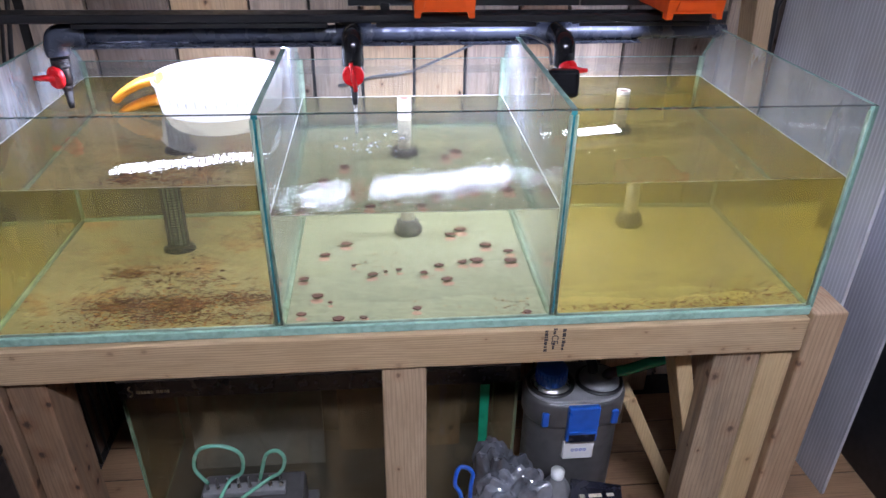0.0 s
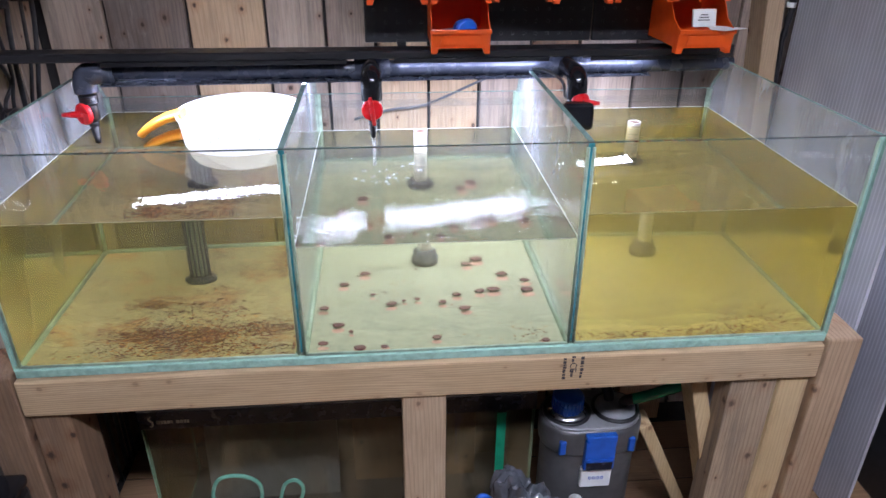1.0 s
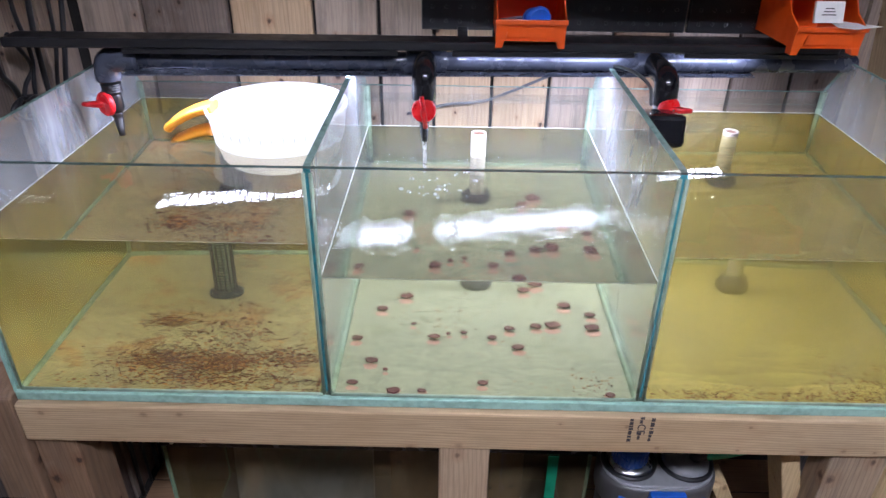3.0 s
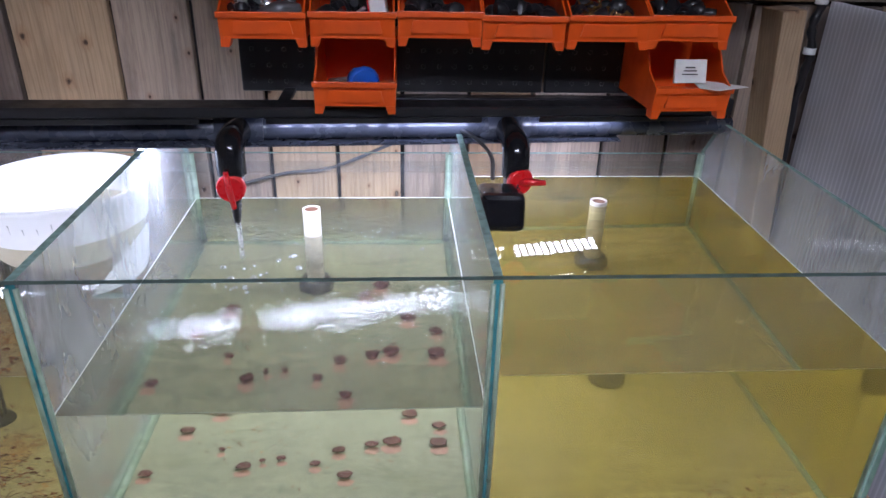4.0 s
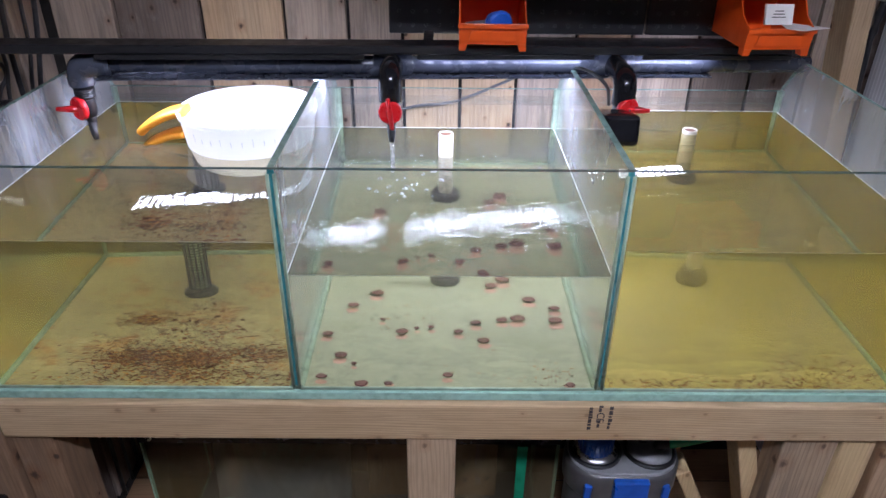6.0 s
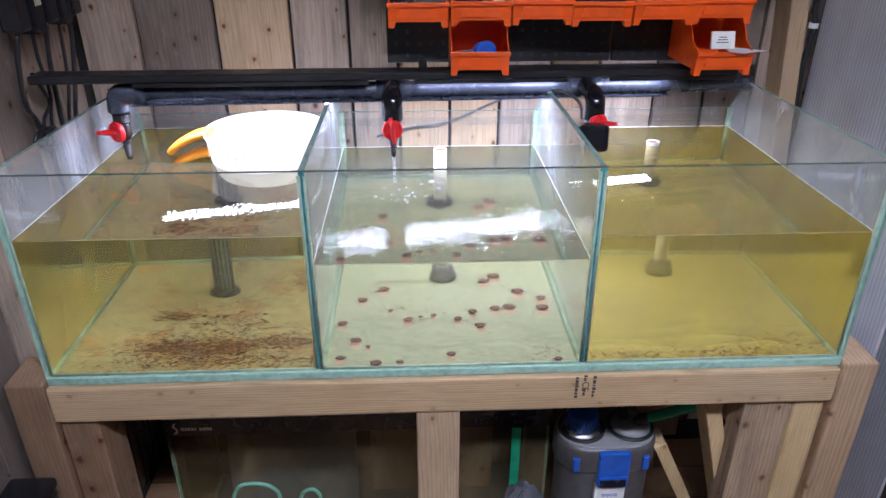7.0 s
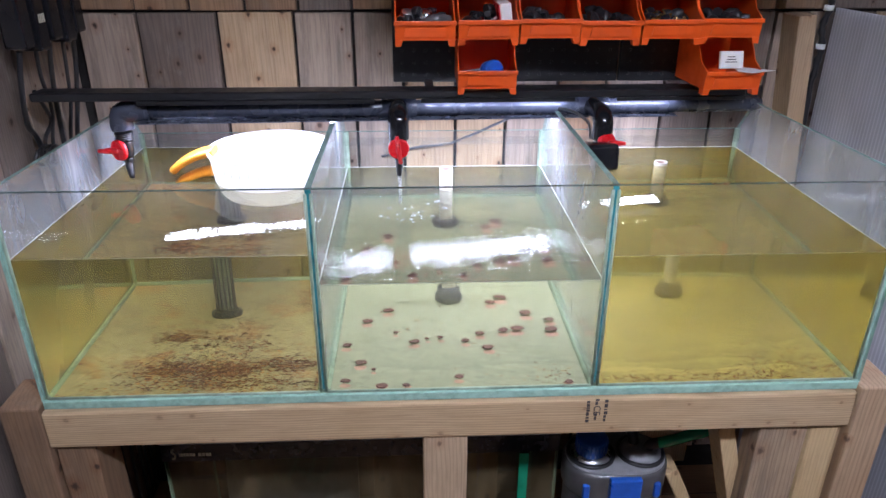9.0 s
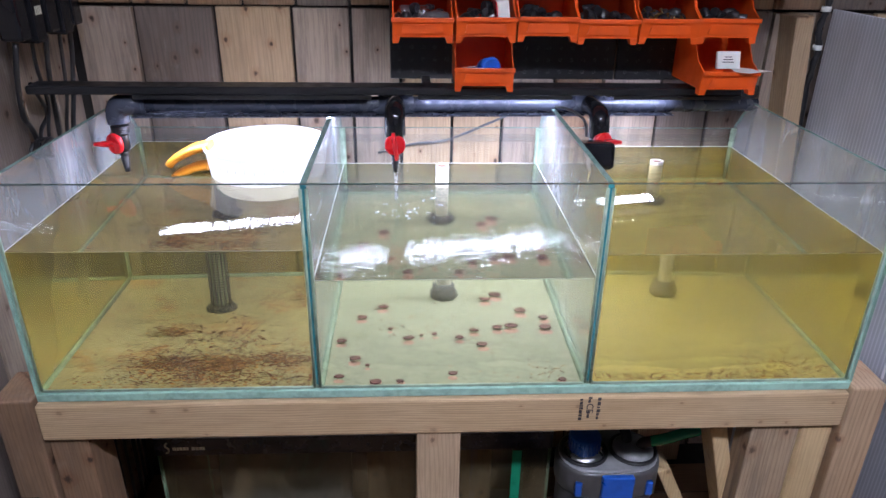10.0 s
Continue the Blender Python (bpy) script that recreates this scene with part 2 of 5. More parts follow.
M["beam"] = wood("pine_beam", (0.55, 0.405, 0.25), (0.44, 0.3, 0.165), "x", 0.65, 0.0052, 0.5, 0.35, 0.006, 0.22, 0.05)
M["stud"] = wood("pine_stud", (0.5, 0.375, 0.25), (0.4, 0.275, 0.17), "z", 0.65, 0.006, 0.35, 0.6, 0.008, 0.25, 0.1)
M["pale_wood"] = wood("pale_pine", (0.6, 0.45, 0.26), (0.49, 0.35, 0.18), "z", 0.6, 0.008, 0.2, 0.5, 0.007, 0.2, 0.15)
M["red_wood"] = wood("aged_pine", (0.47, 0.33, 0.21), (0.35, 0.22, 0.13), "z", 0.72, 0.009, 0.45, 0.75, 0.011, 0.4, 0.1)
M["grey_wood"] = wood("rough_sawn_pine", (0.46, 0.34, 0.225), (0.32, 0.225, 0.145), "z", 0.8, 0.007, 0.4, 0.7, 0.008, 0.4, 0.1, 0.4)
M["board"] = wood("floor_board", (0.34, 0.2, 0.11), (0.24, 0.14, 0.075), "x", 0.75, 0.006, 0.3, 0.35, 0.008, 0.5, 0.3)
M["gap"] = plain("wall_gap", (0.02, 0.017, 0.015), 0.95)
M["dark_wall"] = plain("dark_wall", (0.045, 0.043, 0.047), 0.8, bumpy=0.3)
M["glass"] = pane_glass("tank_glass", (0.965, 0.975, 0.97), 0.05)
M["side_glass"] = pane_glass("side_glass", (0.93, 0.955, 0.945), 0.6, (0.7, 0.73, 0.78), 7.0, 0.28)
# brown reflections of the old tank are painted into its smear colour
M["old_glass"] = pane_glass("old_glass", (0.76, 0.76, 0.66), 0.42, (0.3, 0.22, 0.12), 6.0)
M["edge"] = plain("glass_edge", (0.3, 0.48, 0.4), 0.12, spots=0.16, scale=70)
M["rim_edge"] = plain("thin_glass_rim", (0.075, 0.12, 0.11), 0.12, spots=0.2, scale=60)
M["pale_edge"] = plain("pale_glass_edge", (0.24, 0.38, 0.34), 0.1, spots=0.25, scale=90)
M["dark_edge"] = plain("divider_edge", (0.03, 0.22, 0.24), 0.15, spots=0.25, scale=50)
M["silicone"] = plain("silicone", (0.27, 0.36, 0.26), 0.35, spots=0.2)
M["grey_pvc"] = plain("grey_pvc", (0.06, 0.068, 0.095), 0.27, spots=0.12, scale=30)
M["black"] = plain("black_plastic", (0.012, 0.012, 0.014), 0.4)
M["gloss_black"] = plain("gloss_black_plastic", (0.01, 0.01, 0.012), 0.18)
M["red"] = plain("red_plastic", (0.75, 0.012, 0.02), 0.3, spots=0.06)
M["orange"] = plain("orange_plastic", (0.72, 0.085, 0.008), 0.38, spots=0.07, scale=25)
M["white"] = plain("white_plastic", (0.82, 0.82, 0.8), 0.35, spots=0.04)
M["pipe_white"] = plain("stained_white_pvc", (0.5, 0.46, 0.38), 0.4, spots=0.16, scale=30)
M["handle"] = plain("amber_rubber", (0.85, 0.34, 0.03), 0.4, spots=0.08)
M["blue"] = plain("blue_plastic", (0.012, 0.1, 0.48), 0.35, spots=0.1)
M["grey"] = plain("grey_plastic", (0.23, 0.23, 0.24), 0.4, spots=0.1)
M["dark_grey"] = plain("dark_grey_plastic", (0.08, 0.077, 0.078), 0.38, spots=0.12)
M["green_hose"] = plain("green_hose", (0.015, 0.27, 0.14), 0.2, spots=0.15)
M["mint_tube"] = plain("mint_airline", (0.2, 0.5, 0.36), 0.25, spots=0.1)
M["cable"] = plain("black_cable", (0.016, 0.016, 0.018), 0.4)
M["grey_cable"] = plain("grey_cable", (0.09, 0.09, 0.095), 0.4)
M["metal"] = plain("steel", (0.55, 0.55, 0.55), 0.3, 1.0)
M["brass"] = plain("brass", (0.62, 0.42, 0.16), 0.35, 1.0)
M["paper"] = plain("paper", (0.72, 0.7, 0.66), 0.8, spots=0.05)
M["ink"] = plain("dark_ink", (0.05, 0.04, 0.04), 0.8)
M["cream"] = plain("cream_print", (0.6, 0.55, 0.42), 0.7)
M["navy"] = plain("navy_band", (0.01, 0.011, 0.022), 0.25)
M["bag"] = plain("grey_plastic_film", (0.2, 0.21, 0.24), 0.16, spots=0.42, scale=16, spec=1.0)
M["base_pale"] = stained("pale_bottom", (0.32, 0.325, 0.215), (0.2, 0.2, 0.105), 0.6, 4)
M["base_left"] = stained("silty_bottom", (0.4, 0.335, 0.185), (0.42, 0.2, 0.055), 0.54, 7.5, (0.24, 0.09, 0.022))
M["base_right"] = stained("yellow_bottom", (0.47, 0.395, 0.16), (0.34, 0.27, 0.09), 0.56, 4)
# pink of the wafers' painted reflections
M["ghost"] = plain("pink_ghost", (0.5, 0.27, 0.2), 0.8, spots=0.2, scale=150)
M["worm"] = plain("brown_thread", (0.12, 0.045, 0.016), 0.6)
M["wafer"] = plain("maroon_wafer", (0.12, 0.028, 0.022), 0.7, spots=0.25, scale=90)
M["water_left"] = water_mat("left_water", (0.92, 0.88, 0.56), (0.33, 0.28, 0.1), 0.16, 0.012)
M["water_mid"] = water_mat("middle_water", (0.95, 0.95, 0.8), (0.36, 0.36, 0.19), 0.12, 0.05, 16)
M["water_right"] = water_mat("right_water", (0.92, 0.85, 0.48), (0.35, 0.295, 0.085), 0.2, 0.01)
# tints darken the surface from above; the cover colour paints its glare
M["top_left"] = surface_mat("left_surface", (0.66, 0.6, 0.44), (0.3, 0.27, 0.22), 0.16, 0.045, 16)
M["top_mid"] = surface_mat("middle_surface", (0.56, 0.55, 0.43), (0.5, 0.52, 0.56), 0.08, 0.13, 26)
M["top_right"] = surface_mat("right_surface", (0.6, 0.54, 0.32), (0.32, 0.29, 0.17), 0.2, 0.015, 10)
# white stands in for the glint on the water's edge
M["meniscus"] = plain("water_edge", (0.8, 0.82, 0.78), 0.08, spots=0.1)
M["froth"] = pane_glass("bubble_film", (0.98, 0.98, 0.98), 0.9, (0.9, 0.9, 0.9), 160)
M["led"] = emitter("led_chip", (0.88, 0.95, 1.36), LED_STRENGTH)
M["tube"] = emitter("tube_light", (0.9, 0.95, 1.2), PANEL_STRENGTH)
M["violet"] = emitter("violet_tube", (0.72, 0.72, 1.1), 120)
M["pipe_led"] = emitter("upper_led_chip", (0.88, 0.95, 1.36), 70)
M["tick"] = plain("faded_print", (0.66, 0.66, 0.65), 0.6)
M["dark_bag"] = plain("dark_plastic_film", (0.08, 0.085, 0.1), 0.15, spots=0.4, scale=18, spec=1.0)
M["leaf"] = plain("leaf", (0.06, 0.13, 0.025), 0.5, spots=0.3)
M["purple_leaf"] = plain("purple_leaf", (0.09, 0.07, 0.12), 0.5, spots=0.3)
M["rock"] = plain("dark_rock", (0.035, 0.03, 0.045), 0.8, spots=0.35, scale=50, bumpy=0.8)
M["gravel"] = plain("white_gravel", (0.72, 0.73, 0.76), 0.8, spots=0.25, scale=120, bumpy=0.6)


def poly_mat():
    """Twin-wall polycarbonate: milky, part clear, part scattering."""
    m, nt, b, out = nodes("twinwall_polycarbonate")
    nt.nodes.remove(b)
    tr = nt.nodes.new("ShaderNodeBsdfTransparent")
    tr.inputs[0].default_value = (0.8, 0.81, 0.84, 1)
    di = nt.nodes.new("ShaderNodeBsdfDiffuse")
    tl = nt.nodes.new("ShaderNodeBsdfTranslucent")
    di.inputs[0].default_value = tl.inputs[0].default_value = (0.93, 0.93, 0.97, 1)
    gl = nt.nodes.new("ShaderNodeBsdfGlossy")
    gl.inputs["Roughness"].default_value = 0.22
    a = nt.nodes.new("ShaderNodeMixShader")
    a.inputs[0].default_value = 0.3
    nt.links.new(di.outputs[0], a.inputs[1])
    nt.links.new(tl.outputs[0], a.inputs[2])
    c = nt.nodes.new("ShaderNodeMixShader")
    cl = noise_tex(nt, coords(nt, (1, 1, 0.4), False), 6, 4, 0.6)
    tc, sp = nt.nodes.new("ShaderNodeTexCoord"), nt.nodes.new("ShaderNodeSeparateXYZ")
    nt.links.new(tc.outputs["Object"], sp.inputs[0])
    web = math_node(nt, "SINE", math_node(nt, "MULTIPLY", sp.outputs[1], 6.2832 / 0.011))
    ribs = ramp(nt, web, (0.0, 0.0), (0.95, 1.0))
    nt.links.new(math_node(nt, "ADD", ramp(nt, cl, (0.35, 0.52), (0.7, 0.72)), math_node(nt, "MULTIPLY", ribs, 0.16)), c.inputs[0])
    nt.links.new(tr.outputs[0], c.inputs[1])
    nt.links.new(a.outputs[0], c.inputs[2])
    bp = nt.nodes.new("ShaderNodeBump")
    bp.inputs["Strength"].default_value, bp.inputs["Distance"].default_value = 0.5, 0.001
    nt.links.new(web, bp.inputs["Height"])
    nt.links.new(bp.outputs[0], gl.inputs["Normal"])
    f = nt.nodes.new("ShaderNodeMixShader")
    fr = facing_gloss(nt, 0.1)
    nt.links.new(fr, f.inputs[0])
    nt.links.new(c.outputs[0], f.inputs[1])
    nt.links.new(gl.outputs[0], f.inputs[2])
    nt.links.new(f.outputs[0], out.inputs[0])
    return m


def flake_mat():
    m, nt, b, _ = nodes("rusty_flakes")
    g = nt.nodes.new("ShaderNodeNewGeometry")
    nt.links.new(ramp(nt, g.outputs["Random Per Island"], (0.0, (0.07, 0.02, 0.008)), (0.55, (0.19, 0.05, 0.012)), (1.0, (0.5, 0.25, 0.07))), b.inputs["Base Color"])
    b.inputs["Roughness"].default_value = 0.8
    return m


M["flake"] = flake_mat()
M["poly"] = poly_mat()

def white_tub():
    """Thin white polypropylene that lets light glow through."""
    m, nt, b, out = nodes("translucent_white_plastic")
    b.inputs["Base Color"].default_value = (0.84, 0.84, 0.82, 1)
    b.inputs["Roughness"].default_value = 0.35
    n = noise_tex(nt, coords(nt), 12, 3)
    nt.links.new(ramp(nt, n, (0.3, (0.92, 0.92, 0.9)), (0.8, (0.86, 0.86, 0.84))), b.inputs["Base Color"])
    tl = nt.nodes.new("ShaderNodeBsdfTranslucent")
    tl.inputs[0].default_value = (0.95, 0.95, 0.93, 1)
    mx = nt.nodes.new("ShaderNodeMixShader")
    mx.inputs[0].default_value = 0.45
    nt.links.new(b.outputs[0], mx.inputs[1])
    nt.links.new(tl.outputs[0], mx.inputs[2])
    nt.links.new(mx.outputs[0], out.inputs[0])
    return m


M["tub"] = white_tub()


# ---- mesh helpers ----
def box(bm, x0, x1, y0, y1, z0, z1, bevel=0.0, turn=None):
    r = bmesh.ops.create_cube(bm, size=1.0)
    vs = r["verts"]
    bmesh.ops.scale(bm, vec=(x1 - x0, y1 - y0, z1 - z0), verts=vs)
    if bevel:
        es = list({e for v in vs for e in v.link_edges})
        b = bmesh.ops.bevel(bm, geom=es, offset=bevel, segments=2, affect="EDGES", profile=0.5)
        vs = list({v for f in b["faces"] for v in f.verts} | {v for v in vs if v.is_valid})
    mid = Vector(((x0 + x1) / 2, (y0 + y1) / 2, (z0 + z1) / 2))
    m = Matrix.Translation(mid) @ (turn.to_4x4() if turn else Matrix.Identity(4))
    bmesh.ops.transform(bm, matrix=m, verts=vs)
    return vs


def sweep(bm, pts, r, seg=10, caps=True, closed=False):
    """A round bar along a line of points; r may be a number or one for each point."""
    pts = [Vector(p) for p in pts]
    n = len(pts)
    rs = r if isinstance(r, (list, tuple)) else [r] * n
    rings, up = [], None
    for i, p in enumerate(pts):
        d = (pts[(i + 1) % n] - pts[i - 1]) if closed else (pts[min(i + 1, n - 1)] - pts[max(i - 1, 0)])
        d = d.normalized() if d.length > 1e-9 else Vector((0, 0, 1))
        if up is None:
            up = d.orthogonal().normalized()
        up = (up - d * up.dot(d))
        up = up.normalized() if up.length > 1e-6 else d.orthogonal().normalized()
        side = d.cross(up)
        rings.append([bm.verts.new(p + (up * math.cos(a) + side * math.sin(a)) * rs[i]) for a in [2 * math.pi * k / seg for k in range(seg)]])
    pairs = list(zip(rings, rings[1:])) + ([(rings[-1], rings[0])] if closed else [])
    for a, b in pairs:
        for k in range(seg):
            f = bm.faces.new((a[k], a[(k + 1) % seg], b[(k + 1) % seg], b[k]))
            f.smooth = True
    if caps and not closed:
        bm.faces.new(rings[0][::-1])
        bm.faces.new(rings[-1])


def curve_pts(ctrl, steps=8):
    """A smooth line through control points (Catmull-Rom)."""
    c = [Vector(p) for p in ctrl]
    c = [c[0] * 2 - c[1]] + c + [c[-1] * 2 - c[-2]]
    out = []
    for i in range(1, len(c) - 2):
        p0, p1, p2, p3 = c[i - 1:i + 3]
        for s in range(steps):
            t = s / steps
            out.append(0.5 * (2 * p1 + (p2 - p0) * t + (2 * p0 - 5 * p1 + 4 * p2 - p3) * t * t + (3 * p1 - p0 - 3 * p2 + p3) * t ** 3))
    return out + [c[-2]]


def lathe(bm, cx, cy, prof, seg=32, sx=1.0, sy=1.0):
    """A turned shape: (radius, z) pairs about an upright axis."""
    rings = []
    for r, z in prof:
        if r < 1e-6:
            rings.append([bm.verts.new((cx, cy, z))])
        else:
            rings.append([bm.verts.new((cx + sx * r * math.cos(2 * math.pi * k / seg), cy + sy * r * math.sin(2 * math.pi * k / seg), z)) for k in range(seg)])
    for a, b in zip(rings, rings[1:]):
        for k in range(seg):
            q = [a[k % len(a)], a[(k + 1) % len(a)], b[(k + 1) % len(b)], b[k % len(b)]]
            q = list(dict.fromkeys(q))
            if len(q) > 2:
                bm.faces.new(q).smooth = True


def prism(bm, poly, axis, a, b):
    """A flat outline pushed along an axis from a to b."""
    def at(u, v, w):
        return {"x": (w, u, v), "y": (u, w, v), "z": (u, v, w)}[axis]
    lo, hi = [bm.verts.new(at(u, v, a)) for u, v in poly], [bm.verts.new(at(u, v, b)) for u, v in poly]
    n = len(poly)
    bm.faces.new(lo[::-1])
    bm.faces.new(hi)
    for k in range(n):
        bm.faces.new((lo[k], lo[(k + 1) % n], hi[(k + 1) % n], hi[k]))
    bmesh.ops.recalc_face_normals(bm, faces=bm.faces)


def thing(name, at, label, category, group="", kind=""):
    ob = new(name)
    ob.location = at
    ob.empty_display_size = 0.02
    return tagged(ob, label, category, group, kind)


def origin(ob):
    p = Vector((0, 0, 0))
    while ob:
        p += ob.location
        ob = ob.parent
    return p


def part(name, bm, material, parent=None, label="", mats=None):
    """Links a bmesh, given in the place's own coordinates, as one mesh under a thing or a part."""
    me = bpy.data.meshes.new(name)
    if parent is not None:
        bmesh.ops.translate(bm, vec=-origin(parent), verts=bm.verts)
    bm.normal_update()
    bm.to_mesh(me)
    bm.free()
    for m in (mats or [material]):
        me.materials.append(m)
    ob = new(name, me)
    ob.parent = parent
    if label:
        ob["label"] = label
    return ob


def bm_box(*a, **k):
    bm = bmesh.new()
    box(bm, *a, **k)
    return bm


def bm_sweep(*a, **k):
    bm = bmesh.new()
    sweep(bm, *a, **k)
    return bm


def bm_lathe(*a, **k):
    bm = bmesh.new()
    lathe(bm, *a, **k)
    return bm


def free_bar(p0, p1, w, d, bevel=0.003, spin=0.0):
    """A squared bar between two points, w by d across."""
    p0, p1 = Vector(p0), Vector(p1)
    bm = bmesh.new()
    L = (p1 - p0).length
    vs = box(bm, -w / 2, w / 2, -d / 2, d / 2, 0, L, bevel)
    q = (p1 - p0).to_track_quat("Z", "Y").to_matrix().to_4x4() @ Matrix.Rotation(spin, 4, "Z")
    bmesh.ops.transform(bm, matrix=Matrix.Translation(p0) @ q, verts=bm.verts)
    return bm


# ---- the shed: floor, walls, ceiling ----
floor = part("floor", bm_box(-0.4, 3.4, -3.0, 1.0, FL - 0.08, FL - 0.006), M["gap"])
tagged(floor, "dark underfloor beneath worn brown floorboards", "floor", kind="structure")
ceiling = part("ceiling", bm_box(-0.4, 3.4, -3.0, 1.0, 2.3, 2.36), M["dark_wall"])
tagged(ceiling, "dark shed ceiling above the tanks", "ceiling", kind="structure")
wall_back = part("wall_back", bm_box(-0.4, 3.4, WALL + 0.022, WALL + 0.1, FL, 2.3), M["gap"])
tagged(wall_back, "shed wall clad in weathered brown and grey planks", "wall", kind="structure")
wall_left = part("wall_left", bm_box(LEFT - 0.1, LEFT - 0.022, -3.0, WALL + 0.02, FL, 2.3), M["gap"])
tagged(wall_left, "side wall of grey-brown upright planks", "wall", kind="structure")
wall_right = part("wall_right", bm_box(3.3, 3.4, -3.0, WALL + 0.02, FL, 2.3), M["dark_wall"])
tagged(wall_right, "dark far side wall of the shed", "wall", kind="structure")
wall_front = part("wall_front", bm_box(-0.2, 3.3, -3.0, -2.9, FL, 2.3), M["dark_wall"])
tagged(wall_front, "dark wall behind the viewer", "wall", kind="structure")

# ---- the aquarium: three bays under one front pane ----
aquarium = thing("aquarium", (W / 2, D / 2, Z0), "long rimless glass aquarium divided in three bays on a timber stand", "aquarium")


def pane(name, axis, poly, a, b, parent, glass, edge, label="", top=None):
    """A sheet of glass: clear faces, coloured cut edges."""
    bm = bmesh.new()
    prism(bm, poly, axis, a, b)
    ax = "xyz".index(axis)
    for f in bm.faces:
        f.material_index = 0 if abs(f.normal[ax]) > 0.9 else (2 if f.normal.z > 0.5 else 1)
    ob = part(name, bm, None, parent, label, [glass, edge, top or M["pale_edge"]])
    ob.visible_shadow = False
    return ob


G = 0.008
pane("front_pane", "y", [(0, Z0 + 0.01), (W, Z0 + 0.01), (W, ZF), (0, ZF)], 0, G, aquarium, M["glass"], M["edge"], "", M["rim_edge"])
pane("back_pane", "y", [(G, Z0 + 0.01), (W - G, Z0 + 0.01), (W - G, ZB), (G, ZB)], D - G, D, aquarium, M["glass"], M["edge"])
side = [(G + 0.0005, Z0 + 0.01), (D, Z0 + 0.01), (D, ZB), (0.605, ZF - 0.012), (0.585, ZF - 0.004), (G + 0.0005, ZF)]
pane("side_pane", "x", side, 0, G, aquarium, M["side_glass"], M["edge"], "smeared side pane with a cut back corner")
pane("side_pane", "x", side, W - G, W, aquarium, M["side_glass"], M["edge"], "smeared side pane with a cut back corner")
div = [(G + 0.0005, Z0 + 0.0105), (D - G - 0.0005, Z0 + 0.0105), (D - G - 0.0005, ZB), (0.605, ZF - 0.012), (0.585, ZF - 0.003), (G + 0.0005, ZF - 0.0005)]
for x in (X1, X2):
    pane("divider", "x", div, x - 0.005, x + 0.005, aquarium, M["side_glass"], M["dark_edge"], "glass divider with a dark teal cut edge")
bm = bmesh.new()
box(bm, 0, W, 0, D, Z0 - 0.007, Z0 + 0.0095, 0.002)
base = part("base_pane", bm, M["edge"], aquarium, "thick green-edged base glass")
bm = bmesh.new()
box(bm, G + 0.001, X1 - 0.006, D - 0.055, D - G - 0.001, ZB - 0.022, ZB - 0.015)
b1 = part("brace", bm, M["glass"], aquarium)
b1.visible_shadow = False
for x0, x1 in ((X1 + 0.006, X2 - 0.006), (X2 + 0.006, W - G - 0.001)):
    b = part("brace", bm_box(x0, x1, D - 0.055, D - G - 0.001, ZB - 0.022, ZB - 0.015), M["glass"], aquarium)
    b.visible_shadow = False


def bead(bm, p0, p1, r=0.006):
    sweep(bm, [p0, p1], r, 6)


for i, (x0, x1) in enumerate(((G, X1 - 0.005), (X1 + 0.005, X2 - 0.005), (X2 + 0.005, W - G))):
    bm = bmesh.new()
    zb = Z0 + 0.012
    for p0, p1 in (((x0, G, zb), (x0, D - G, zb)), ((x1, G, zb), (x1, D - G, zb)), ((x0, D - G, zb), (x1, D - G, zb)), ((x0, D - G, zb), (x0, D - G, ZB)), ((x1, D - G, zb), (x1, D - G, ZB))):
        bead(bm, p0, p1, 0.0075)
    for p0, p1 in (((x0, G, zb), (x1, G, zb)), ((x0, G, zb), (x0, G, ZF - 0.01)), ((x1, G, zb), (x1, G, ZF - 0.01))):
        bead(bm, p0, p1, 0.003)
    part("silicone_seam", bm, M["silicone"], aquarium)

# settled bottoms
for name, x0, x1, mat, lab in (("sediment", G, X1 - 0.005, "base_left", "yellow-brown silt with rusty stains on the tank bottom"),
                               ("bottom_sheet", X1 + 0.005, X2 - 0.005, "base_pale", "pale mint bottom under the middle bay"),
                               ("sediment", X2 + 0.005, W - G, "base_right", "yellow silt film on the bottom of the murky bay")):
    s = part(name, bm_box(x0, x1, G, D - G, Z0 + 0.0097, Z0 + 0.0115), M[mat])
    tagged(s, lab, "sediment", kind="stuff")


def water_body(x0, x1, level, mat, surface, left, right, label):
    """Front, back, top and outer faces of a bay's water; it rests on the bottom and against the dividers."""
    bm = bmesh.new()
    y0, y1, z0 = G + 0.0006, D - G - 0.0006, Z0 + 0.0116

    def quad(a, b, c, d):
        bm.faces.new([bm.verts.new(p) for p in (a, b, c, d)])
    quad((x0, y0, z0), (x1, y0, z0), (x1, y0, level), (x0, y0, level))
    quad((x1, y1, z0), (x0, y1, z0), (x0, y1, level), (x1, y1, level))
    quad((x0, y0, level), (x1, y0, level), (x1, y1, level), (x0, y1, level))
    if left:
        quad((x0, y1, z0), (x0, y0, z0), (x0, y0, level), (x0, y1, level))
    if right:
        quad((x1, y0, z0), (x1, y1, z0), (x1, y1, level), (x1, y0, level))
    bm.faces.ensure_lookup_table()
    bm.faces[2].material_index = 1
    ob = part("water", bm, None, None, "", [mat, surface])
    ob.visible_shadow = False
    return tagged(ob, label, "water", kind="stuff")


water_body(G + 0.0006, X1 - 0.0056, WL, M["water_left"], M["top_left"], True, False, "slightly cloudy yellow-green water")
water_body(X1 + 0.0056, X2 - 0.0056, WM, M["water_mid"], M["top_mid"], False, False, "clear pale green water with ripples and bubbles")
